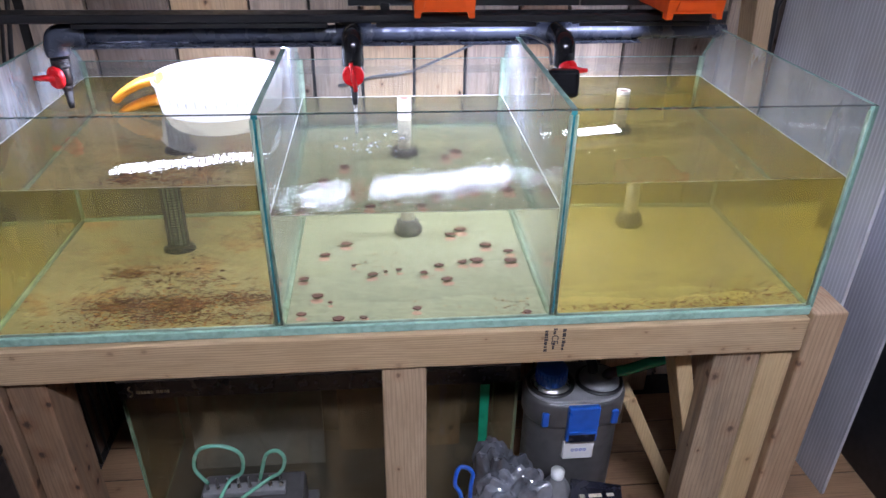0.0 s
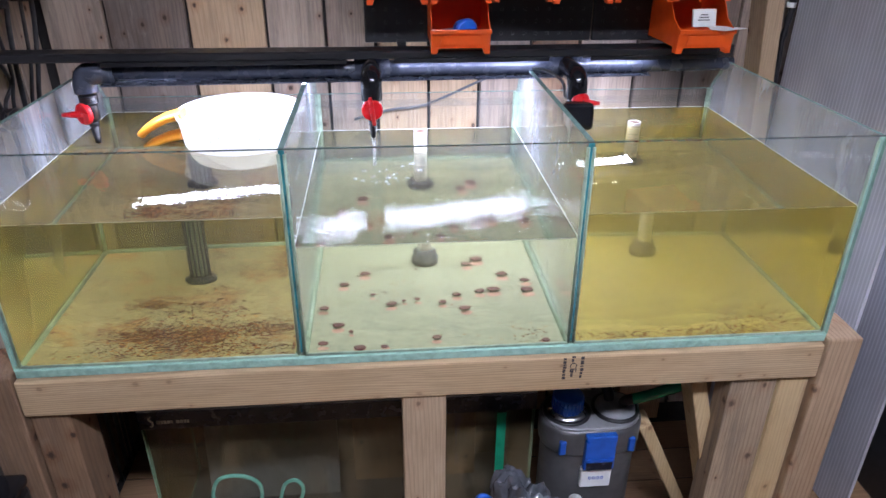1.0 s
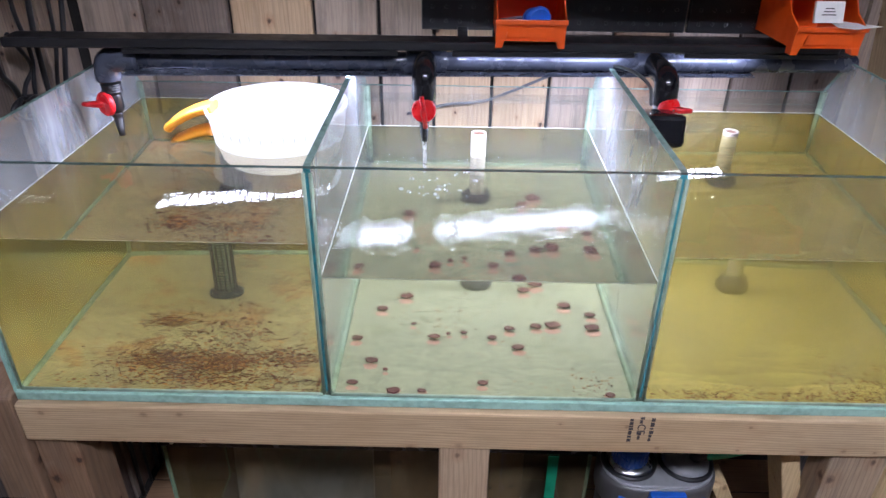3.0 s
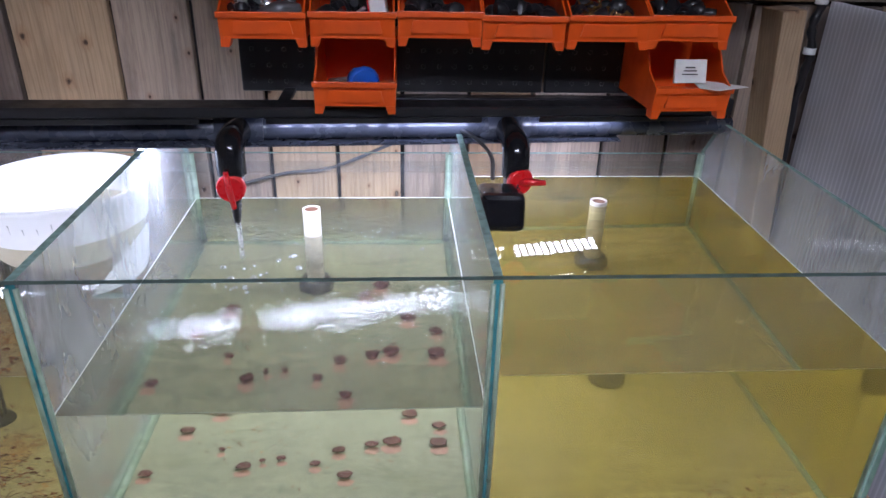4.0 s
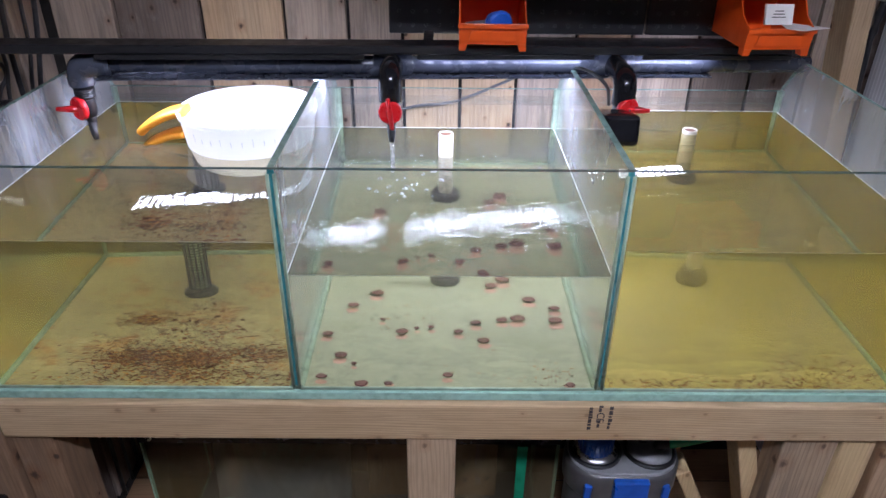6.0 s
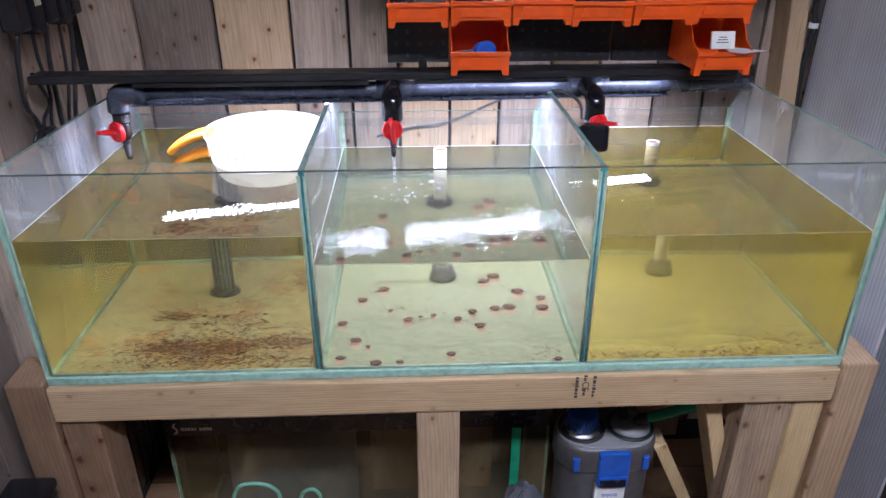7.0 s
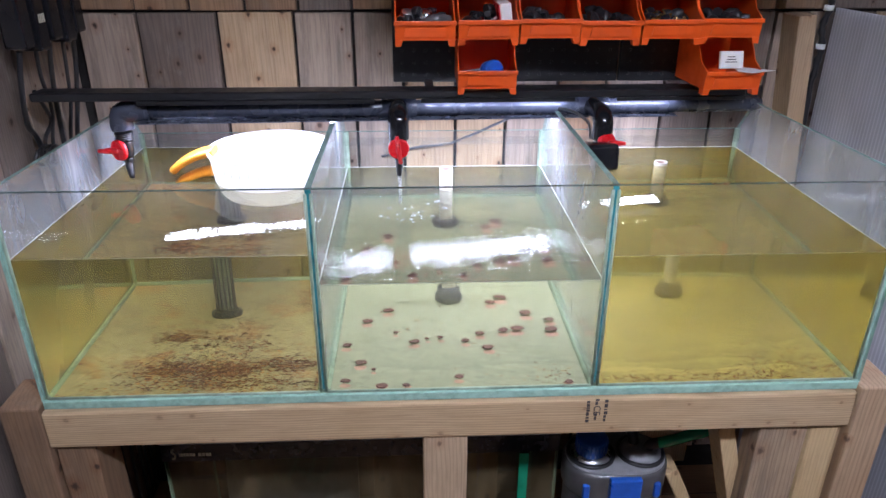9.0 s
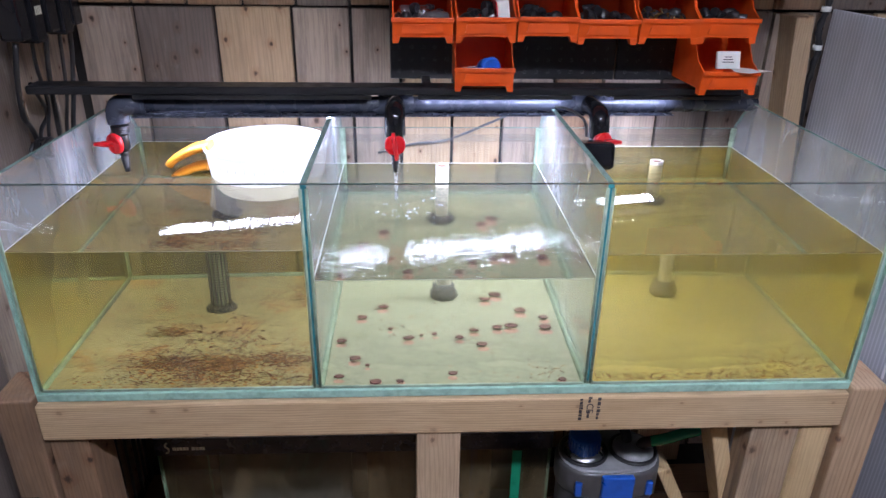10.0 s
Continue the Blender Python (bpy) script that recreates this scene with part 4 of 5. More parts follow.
tagged(part("brown_crumbs", bm, M["flake"]), "loose brown crumbs settled along the front glass", "sediment", kind="stuff")

# ceiling panel that lights the shed
cl = thing("ceiling_light", (1.1, -1.3, 2.3), "white ceiling batten light with a bright diffuser", "light")
part("frame", bm_box(0.50, 1.70, -1.40, -1.20, 2.262, 2.3, 0.004), M["white"], cl)
part("diffuser", bm_box(0.52, 1.68, -1.38, -1.22, 2.25, 2.261, 0.003), M["tube"], cl, "glowing white diffuser")

# ---- post and pegboard with storage bins ----
post = part("wall_post", free_bar((1.726, 0.6585, FL + 0.004), (1.612, 0.6585, 1.222), 0.104, 0.044), M["tan_plank"])
tagged(post, "pale pine upright post against the plank wall", "post")
post2 = part("wall_post", bm_box(1.575, 1.645, 0.650, WALL - 0.006, 1.232, 2.29, 0.004), M["brown_plank"])
tagged(post2, "brown pine upright post standing on the lower post", "post")
rail = part("wall_batten", bm_box(0.9, 1.56, 0.655, WALL - 0.001, 1.018, 1.05, 0.002), M["black"])
tagged(rail, "black batten fixed along the plank wall", "batten")

pegs = thing("pegboard", (1.0, 0.64, 1.07), "black perforated plastic pegboard hung with orange bins", "pegboard")
for x0 in (0.637, 0.905, 1.173):
    bm = bmesh.new()
    box(bm, x0, x0 + 0.264, 0.600, 0.612, 1.074, 1.44, 0.003)
    pn = part("panel", bm, M["black"], pegs)
    bm = bmesh.new()
    for i in range(9):
        for j in range(12):
            x, z = x0 + 0.022 + i * 0.0275, 1.092 + j * 0.0275
            sweep(bm, [(x, 0.5996, z), (x, 0.601, z)], [0.0042, 0.003], 6, caps=False)
    part("hole_rims", bm, M["grey"], pn)
    part("spacer", bm_box(x0 + 0.1, x0 + 0.16, 0.612, WALL - 0.001, 1.2, 1.26, 0.002), M["black"], pegs)


def storage_bin(label):
    """An open-fronted hanging bin, its back at y = 0, its floor at z = 0; w 0.126, d 0.16."""
    st = thing("storage_bin", (0, 0, 0), label, "storage bin", "orange bins on the pegboard")
    w, d, h, lip, t = 0.063, 0.158, 0.104, 0.046, 0.0028
    bm = bmesh.new()
    prism(bm, [(-d, 0.008), (0, 0.008), (0, h), (-d * 0.62, h), (-d * 0.8, h * 0.62), (-d - 0.006, lip)], "x", -w, -w + t)
    prism(bm, [(-d, 0.008), (0, 0.008), (0, h), (-d * 0.62, h), (-d * 0.8, h * 0.62), (-d - 0.006, lip)], "x", w - t, w)
    box(bm, -w + t, w - t, -d, 0, 0.008, 0.0112)
    box(bm, -w + t, w - t, -t, 0, 0.0112, h)
    part("shell", bm, M["orange"], st)
    bm = bmesh.new()
    prism(bm, [(-d, 0.0112), (-d + t, 0.0112), (-d - 0.006 + t, lip), (-d - 0.006, lip)], "x", -w + t, w - t)
    part("front_wall", bm, M["orange"], st)
    bm = bmesh.new()
    box(bm, -w - 0.002, w + 0.002, -d - 0.011, -d - 0.0062, lip - 0.007, lip + 0.002, 0.001)
    part("lip", bm, M["orange"], st)
    bm = bmesh.new()
    prism(bm, [(-w * 0.7, 0.016), (w * 0.7, 0.016), (w * 0.64, lip - 0.012), (-w * 0.64, lip - 0.012)], "y", -d - 0.0056, -d - 0.0012)
    part("label_panel", bm, M["orange"], st)
    for s in (-1, 1):
        bm = bmesh.new()
        prism(bm, [(s * w - 0.012 * (s > 0), -0.004), (s * w + 0.012 * (s < 0), -0.004), (s * w + 0.016 * (s < 0), 0.0085), (s * w - 0.016 * (s > 0), 0.0085)], "y", -d - 0.001, -d + 0.02)
        part("foot", bm, M["orange"], st)
        bm = bmesh.new()
        box(bm, s * w - 0.004 * (s < 0) - 0.0001, s * w + 0.004 * (s > 0), -d * 0.62, 0, h - 0.004, h + 0.002, 0.001)
        part("side_rim", bm, M["orange"], st)
    return st


first = None
FRONT = 0.600
bin_x = [0.707, 0.840, 0.973, 1.102, 1.231, 1.358]
for i, x in enumerate(bin_x):
    m = pose(x, FRONT - 0.001, 1.184 + 0.002 * (i % 3), 0, 0, random.uniform(-1.5, 1.5))
    if first is None:
        first = storage_bin("orange plastic open-front bin of hardware on the pegboard")
        first.matrix_world = m
    else:
        copy_thing(first, m)
for x, z in ((0.845, 1.083), (1.372, 1.078)):
    b = copy_thing(first, pose(x, FRONT - 0.001, z, 0, 0, -1.0 if x < 1 else 2.5))
    b["label"] = "orange bin holding a blue cap" if x < 1 else "orange bin holding a paper label and card"
for i, x in enumerate([0.67, 0.80, 0.935, 1.07, 1.20, 1.335, 1.465]):
    copy_thing(first, pose(x, FRONT - 0.001, 1.300, 0, 0, random.uniform(-1.5, 1.5)))

# contents of the bins
by = FRONT - 0.1
for k, x in enumerate((0.672, 0.712)):
    s = part("pipe_fitting", bm_lathe(x, by - 0.012, [(0.014, 1.20), (0.016, 1.212), (0.016, 1.235), (0.011, 1.25), (0.008, 1.25), (0.008, 1.22), (0, 1.22)], 16), M["metal"])
    tagged(s, "dull metal pipe fitting lying in a bin", "fitting", "fittings in a bin")
s = part("rubber_grip", bm_sweep(curve_pts([(0.70, by - 0.03, 1.215), (0.73, by - 0.045, 1.232), (0.76, by - 0.03, 1.228)], 5), 0.012, 10), M["dark_grey"])
tagged(s, "dark rubber grip in a bin", "tool")
s = part("steel_rod", bm_sweep([(0.79, by, 1.2), (0.83, by - 0.045, 1.235)], 0.004, 8), M["metal"])
tagged(s, "thin steel tool rod leaning in a bin", "tool")
s = part("steel_rod", bm_sweep([(0.815, by, 1.2), (0.86, by - 0.04, 1.236)], 0.003, 8), M["metal"])
tagged(s, "thin steel tool rod leaning in a bin", "tool")
s = part("paper_packet", bm_box(0.868, 0.893, by - 0.05, by + 0.06, 1.197, 1.265, 0.003, Euler((0, radians(-8), 0)).to_matrix()), M["paper"])
tagged(s, "white and red paper packet standing in a bin", "packet")
ps = part("stripe", bm_box(0.8655, 0.8675, by - 0.052, by + 0.05, 1.2, 1.262, 0.0005, Euler((0, radians(-8), 0)).to_matrix()), M["red"], s)
rnd = random.Random(11)
bm = bmesh.new()
for k in range(70):
    x, y, z = 1.239 + rnd.uniform(-0.05, 0.05), by + rnd.uniform(-0.045, 0.04), 1.205 + rnd.uniform(0, 0.03)
    d = Vector((rnd.uniform(-1, 1), rnd.uniform(-1, 1), rnd.uniform(-0.5, 0.6))).normalized() * 0.016
    sweep(bm, [Vector((x, y, z)) - d, Vector((x, y, z)) + d * 0.85, Vector((x, y, z)) + d * 0.86, Vector((x, y, z)) + d], [0.0014, 0.0016, 0.0032, 0.0032], 6)
tagged(part("screws", bm, M["brass"]), "heap of brass screws in a bin", "screws", kind="stuff")
for cx, seed in ((0.70, 5), (0.835, 4), (0.972, 1), (1.102, 2), (1.231, 6), (1.358, 3)):
    rnd = random.Random(seed)
    bm = bmesh.new()
    for k in range(17):
        a = Vector((cx + rnd.uniform(-0.04, 0.04), by + rnd.uniform(-0.02, 0.05), 1.2 + rnd.uniform(0, 0.018)))
        b = a + Vector((rnd.uniform(-0.03, 0.03), rnd.uniform(-0.03, 0.02), rnd.uniform(0.0, 0.03)))
        sweep(bm, curve_pts([a, (a + b) / 2 + Vector((0, 0, 0.012)), b], 4), rnd.uniform(0.005, 0.014), 8)
    tagged(part("black_hardware", bm, M["black"]), "jumble of black fittings and cable in a bin", "hardware", kind="stuff")
cap = part("tool_end", bm_sweep([(0.840, by + 0.0, 1.122), (0.846, by - 0.02, 1.124), (0.856, by - 0.046, 1.125), (0.858, by - 0.052, 1.125)], [0.008, 0.019, 0.026, 0.021], 16), M["blue"])
tagged(cap, "blue plastic cap on a tool in a bin", "tool cap")
s = part("tool_shaft", bm_sweep([(0.795, by + 0.05, 1.105), (0.838, by, 1.121)], 0.004, 8), M["grey"])
tagged(s, "grey tool shaft with a blue end", "tool")
lab = part("paper_label", bm_box(1.350, 1.403, by - 0.045, by - 0.038, 1.128, 1.165, 0.001, Euler((radians(-14), 0, radians(2))).to_matrix()), M["paper"])
tagged(lab, "small white printed paper label in a bin", "label")
bm = bmesh.new()
for r in range(3):
    box(bm, 1.362 + 0.002 * r, 1.388 - 0.003 * r, by - 0.0472, by - 0.0462, 1.142 + 0.0055 * r, 1.1438 + 0.0055 * r, 0, Euler((radians(-14), 0, radians(2))).to_matrix())
part("print_lines", bm, M["ink"], lab)
bm = bmesh.new()
prism(bm, [(1.385, by - 0.07), (1.41, by - 0.085), (1.47, by - 0.06), (1.415, by - 0.02), (1.39, by - 0.03)], "z", 1.126, 1.1268)
card = part("torn_card", bm, M["paper"])
tagged(card, "torn white card poking out of a bin", "card")

# ---- sockets and cables on the side wall ----
sock = thing("power_strip", (LEFT, 0.42, 1.24), "black power strip with plugs on the side wall", "power strip")
part("strip", bm_box(LEFT + 0.002, LEFT + 0.032, 0.30, 0.60, 1.235, 1.33, 0.005), M["black"], sock)
for k, y in enumerate((0.335, 0.395, 0.455, 0.515, 0.565)):
    plug = part("plug", bm_box(LEFT + 0.033, LEFT + 0.075, y - 0.021, y + 0.021, 1.195 - 0.012 * (k % 2), 1.31, 0.006), M["gloss_black"], sock)
    if k == 1:
        bm = bmesh.new()
        for j in range(4):
            box(bm, LEFT + 0.0752, LEFT + 0.0756, y - 0.012 + 0.0065 * j, y - 0.008 + 0.0065 * j, 1.236, 1.252)
        part("print_marks", bm, M["cream"], plug)
for k, (y, y2, z2, sag) in enumerate(((0.335, 0.40, 0.985, -0.02), (0.395, 0.45, 0.96, 0.03), (0.455, 0.50, 0.93, 0.0), (0.515, 0.53, 0.94, 0.02), (0.565, 0.56, 0.93, 0.015))):
    c = part("power_cable", bm_sweep(curve_pts([(LEFT + 0.05, y, 1.19), (LEFT + 0.04, y + 0.004 + sag * 0.4, 1.13), (LEFT + 0.03, (y + y2) / 2 - 0.01 + sag, 1.05), (LEFT + 0.012, y2, z2), (LEFT + 0.012, y2 + 0.03, 0.8), (LEFT + 0.012, y2 + 0.02, FL + 0.006)], 7), 0.0042 if k % 2 else 0.0055, 8), M["cable"])
    tagged(c, "black power cable hanging down the side wall", "cable", "cables on the side wall")
c = part("cable_coil", bm_sweep([(LEFT + 0.025 + 0.012 * math.sin(t * 0.7), 0.40 + 0.035 * math.cos(t), 0.965 + 0.018 * math.sin(t)) for t in [k * 0.35 for k in range(52)]], 0.0045, 8), M["cable"])
tagged(c, "small coil of black cable by the tank", "cable")
c = part("lamp_lead", bm_sweep(curve_pts([(-0.075, LY(-0.075), LZ(-0.075) + 0.015), (-0.095, 0.45, 1.03), (LEFT + 0.012, 0.43, 1.0), (LEFT + 0.02, 0.40, 0.985)], 6), 0.0045, 8), M["cable"])
tagged(c, "black lead running from the light bar", "cable")

# ---- under the stand ----
old = thing("old_aquarium", (0.555, 0.35, FL), "empty dirty glass aquarium, brown reflections painted on its panes, with a black top band", "aquarium")
ox0, ox1, oy0, oy1, oz = 0.103, 1.008, 0.2, 0.505, 0.350
for nm, a in (("front_pane", (ox0, ox1, oy0, oy0 + 0.006, FL + 0.002, oz)), ("back_pane", (ox0, ox1, oy1 - 0.006, oy1, FL + 0.002, oz)), ("side_pane", (ox0, ox0 + 0.006, oy0 + 0.0065, oy1 - 0.0065, FL + 0.002, oz)), ("side_pane", (ox1 - 0.006, ox1, oy0 + 0.0065, oy1 - 0.0065, FL + 0.002, oz))):
    ax = "y" if nm != "side_pane" else "x"
    if ax == "y":
        pane(nm, "y", [(a[0], a[4]), (a[1], a[4]), (a[1], a[5]), (a[0], a[5])], a[2], a[3], old, M["old_glass"], M["edge"])
    else:
        pane(nm, "x", [(a[2], a[4]), (a[3], a[4]), (a[3], a[5]), (a[2], a[5])], a[0], a[1], old, M["old_glass"], M["edge"])
part("bottom_pane", bm_box(ox0 + 0.0065, ox1 - 0.0065, oy0 + 0.0065, oy1 - 0.0065, FL + 0.002, FL + 0.008), M["dark_grey"], old)
band = part("top_band", bm_box(ox0 - 0.001, ox1 + 0.001, oy0 - 0.0045, oy0 - 0.0005, oz - 0.046, oz + 0.002, 0.001), M["navy"], old, "near-black band along the top edge")
part("back_band", bm_box(ox0 - 0.001, ox1 + 0.001, oy1 + 0.0005, oy1 + 0.0045, oz - 0.046, oz + 0.002, 0.001), M["navy"], old)
part("rim", bm_box(ox0 - 0.001, ox1 + 0.001, oy0 - 0.0045, oy0 + 0.006, oz + 0.0022, oz + 0.006, 0.0008), M["grey"], old, "pale plastic top rim")
bm = bmesh.new()
u = 0.142
for w in (0.008, 0.004, 0.006, 0.006, 0.004, 0, 0.007, 0.006, 0.006, 0.004):
    if w:
        box(bm, u, u + w, oy0 - 0.0054, oy0 - 0.0047, oz - 0.03, oz - 0.022)
    u += (w or 0.004) + 0.0018
part("brand_marks", bm, M["cream"], band)
bm = bmesh.new()
sweep(bm, curve_pts([(0.131, oy0 - 0.0052, oz - 0.009), (0.126, oy0 - 0.0052, oz - 0.017), (0.133, oy0 - 0.0052, oz - 0.026), (0.131, oy0 - 0.0052, oz - 0.036), (0.126, oy0 - 0.0052, oz - 0.037)], 5), 0.002, 6)
part("brand_mark", bm, M["cream"], band)
st = part("green_strap", bm_box(0.915, 0.937, oy0 - 0.012, oy0 - 0.008, FL + 0.002, oz - 0.047, 0.001), M["green_hose"])
tagged(st, "flat green strap hanging against the old aquarium", "strap")
sheet = part("grey_panel", bm_box(0.17, 0.52, oy0 + 0.2, oy0 + 0.21, FL + 0.009, 0.30, 0.002, Euler((radians(-8), 0, 0)).to_matrix()), M["grey"])
tagged(sheet, "dark grey panel leaning inside the old aquarium", "panel")
blk = part("timber_offcut", bm_box(0.56, 0.90, oy1 - 0.09, oy1 - 0.03, FL + 0.009, 0.15, 0.004), M["brown_plank"])
tagged(blk, "brown timber offcut lying inside the old aquarium", "timber")

# external filter
fx0, fx1, fy0, fy1 = 1.012, 1.250, 0.095, 0.246
ft = thing("canister_filter", (1.131, 0.17, FL), "grey and blue canister filter standing on the floor", "filter")
def rounded(x0, x1, y0, y1, z0, z1, r, bev=0.008):
    """An upright block with well rounded corners."""
    pts = []
    for cx, cy, a0 in ((x1 - r, y1 - r, 0), (x0 + r, y1 - r, 90), (x0 + r, y0 + r, 180), (x1 - r, y0 + r, 270)):
        pts += [(cx + r * math.cos(radians(a0 + 15 * k)), cy + r * math.sin(radians(a0 + 15 * k))) for k in range(7)]
    bm = bmesh.new()
    prism(bm, pts, "z", z0, z1)
    rim = [e for e in bm.edges if abs(e.verts[0].co.z - e.verts[1].co.z) < 1e-6]
    bmesh.ops.bevel(bm, geom=rim, offset=bev, segments=3, affect="EDGES", profile=0.5)
    for f in bm.faces:
        f.smooth = abs(f.normal.z) < 0.98
    return bm


part("body", rounded(fx0 + 0.008, fx1 - 0.008, fy0 + 0.008, fy1 - 0.008, FL, 0.248, 0.064), M["dark_grey"], ft)
head = part("head", rounded(fx0, fx1, fy0, fy1, 0.24, 0.315, 0.074, 0.012), M["dark_grey"], ft)
part("head_deck", rounded(fx0 + 0.006, fx1 - 0.006, fy0 + 0.006, fy1 - 0.006, 0.307, 0.3195, 0.068, 0.004), M["grey"], ft, "grey top deck")
CY, KX, HX = 0.168, 1.074, 1.188
for cx in (KX, HX):
    part("ring", bm_lathe(cx, CY, [(0.055, 0.3180), (0.055, 0.3250), (0.048, 0.3260), (0.046, 0.3160)], 32), M["black"], ft)
part("collar", bm_lathe(KX, CY, [(0.045, 0.3170), (0.044, 0.3240), (0.035, 0.3290), (0.0, 0.3290)], 32), M["metal"], ft, "shiny steel collar")
capf = part("blue_cap", bm_lathe(KX, CY, [(0.033, 0.3280), (0.033, 0.3540), (0.035, 0.3560), (0.035, 0.3650), (0.032, 0.3685), (0, 0.3690)], 32), M["blue"], ft, "blue prefilter cap")
bm = bmesh.new()
for k in range(24):
    a = 2 * math.pi * k / 24
    sweep(bm, [(KX + 0.0352 * math.cos(a), CY + 0.0352 * math.sin(a), 0.332), (KX + 0.0352 * math.cos(a), CY + 0.0352 * math.sin(a), 0.364)], 0.0014, 5)
part("grip_ribs", bm, M["blue"], capf)
part("hose_unit", bm_lathe(HX, CY, [(0.046, 0.3170), (0.046, 0.3270), (0.039, 0.3350), (0.0, 0.3400)], 32), M["grey"], ft)
part("nozzle", bm_sweep(curve_pts([(HX - 0.012, CY + 0.012, 0.334), (HX - 0.014, CY + 0.02, 0.352), (HX - 0.022, CY + 0.036, 0.37)], 5), 0.0125, 12), M["black"], ft)
part("nozzle", bm_sweep(curve_pts([(HX + 0.014, CY - 0.006, 0.334), (HX + 0.02, CY - 0.008, 0.346), (HX + 0.036, CY - 0.01, 0.352)], 5), 0.0125, 12), M["black"], ft)
clip = part("clip", bm_box(1.100, 1.172, fy0 - 0.012, fy0 + 0.004, 0.212, 0.312, 0.004), M["blue"], ft, "blue locking clip")
part("clip_lip", bm_box(1.104, 1.168, fy0 - 0.018, fy0 - 0.0125, 0.24, 0.248, 0.002), M["blue"], clip)
part("clip_groove", bm_box(1.106, 1.166, fy0 - 0.0135, fy0 - 0.0115, 0.214, 0.238, 0.0005), M["navy"], clip)
plate = part("badge", bm_box(1.099, 1.172, fy0 - 0.003, fy0 + 0.012, 0.15, 0.21, 0.004), M["white"], ft, "pale badge plate")
bm = bmesh.new()
for k in range(4):
    xx = 1.121 + 0.0095 * k
    sweep(bm, [(xx + 0.003 * math.cos(t), fy0 - 0.0035, 0.18 + 0.004 * math.sin(t)) for t in [j * math.pi / 4 for j in range(8)]], 0.0009, 5, closed=True)
part("badge_mark", bm, M["blue"], plate)
for x in (1.052, 1.212):
    part("side_clip", bm_box(x - 0.008, x + 0.008, fy0 + 0.001, fy0 + 0.012, 0.25, 0.288, 0.003), M["blue"], ft)
for pts in ([(HX - 0.02, CY + 0.034, 0.368), (HX - 0.03, CY + 0.06, 0.385), (1.14, 0.29, 0.42), (1.10, 0.48, 0.47), (1.05, 0.6, 0.52)], [(HX + 0.034, CY - 0.01, 0.351), (1.25, 0.155, 0.36), (1.29, 0.152, 0.376), (1.335, 0.15, 0.395), (1.385, 0.17, 0.425), (1.41, 0.25, 0.45), (1.41, 0.5, 0.46)]):
    h = part("filter_hose", bm_sweep(curve_pts(pts, 8), 0.0125, 14), M["green_hose"])
    tagged(h, "glossy green hose leaving the canister filter", "hose", "filter hoses")

# plastic bag, strap, air manifold, small box on the floor
bag = thing("plastic_bag", (0.958, 0.02, FL), "crumpled shiny grey plastic bag on the floor", "bag")
def crumple(name, cx, cy, r, h, mat, label, seed):
    """Creased film: a bulging sack folded along many random planes."""
    rnd = random.Random(seed)
    folds = []
    for k in range(44):
        d = Vector((rnd.gauss(0, 1), rnd.gauss(0, 1), rnd.gauss(0, 0.8))).normalized()
        folds.append((d, rnd.uniform(2.5, 9.0), rnd.uniform(0, 6), rnd.uniform(0.014, 0.042)))
    bm = bmesh.new()
    bmesh.ops.create_icosphere(bm, subdivisions=5, radius=1.0)
    for v in bm.verts:
        k = 0.98 + 0.3 * noise.noise(v.co * 1.4 + Vector((seed, 0, 0)))
        for d, f, p, w in folds:
            u = v.co.dot(d) * f + p
            k += w * (abs((u % 2.0) - 1.0) - 0.5)
        v.co = Vector((cx + v.co.x * k * r, cy + v.co.y * k * r * 0.72, max(FL + 0.001, FL + (h - FL) * 0.46 + v.co.z * k * (h - FL) * 0.54)))
    return part(name, bm, mat, bag, label)


crumple("sack", 0.968, 0.0, 0.105, 0.215, M["bag"], "", 5)
crumple("loose_neck", 0.952, 0.055, 0.088, 0.25, M["dark_bag"], "dark gathered neck", 9)
lp = part("looped_cord", bm_sweep(curve_pts([(0.852, -0.06, FL + 0.005), (0.848, -0.055, 0.19), (0.832, -0.05, 0.25), (0.842, -0.045, 0.292), (0.868, -0.045, 0.275), (0.864, -0.052, 0.215), (0.858, -0.06, FL + 0.005)], 8), 0.0045, 10), M["blue"])
tagged(lp, "looped blue cord lying over the plastic bag", "cord")
bt = thing("bottle", (1.075, 0.045, FL), "small bottle with a white cap beside the bag", "bottle")
part("neck", bm_lathe(1.083, 0.06, [(0.03, FL), (0.032, 0.1), (0.018, 0.125), (0.014, 0.135), (0, 0.135)], 18), M["grey"], bt)
part("cap", bm_lathe(1.083, 0.06, [(0.015, 0.132), (0.016, 0.15), (0, 0.152)], 18), M["white"], bt)
bx = part("carton", bm_box(1.105, 1.22, -0.04, 0.055, FL, 0.115, 0.002, Euler((0, 0, radians(-14))).to_matrix()), M["navy"])
tagged(bx, "dark printed carton lying on the floor", "box")
bm = bmesh.new()
for k, w in enumerate((0.012, 0.02, 0.009, 0.016)):
    box(bm, 1.125 + 0.021 * k, 1.125 + 0.021 * k + w, 0.008, 0.018, 0.1152, 0.1158, 0)
part("print_bars", bm, M["cream"], bx)

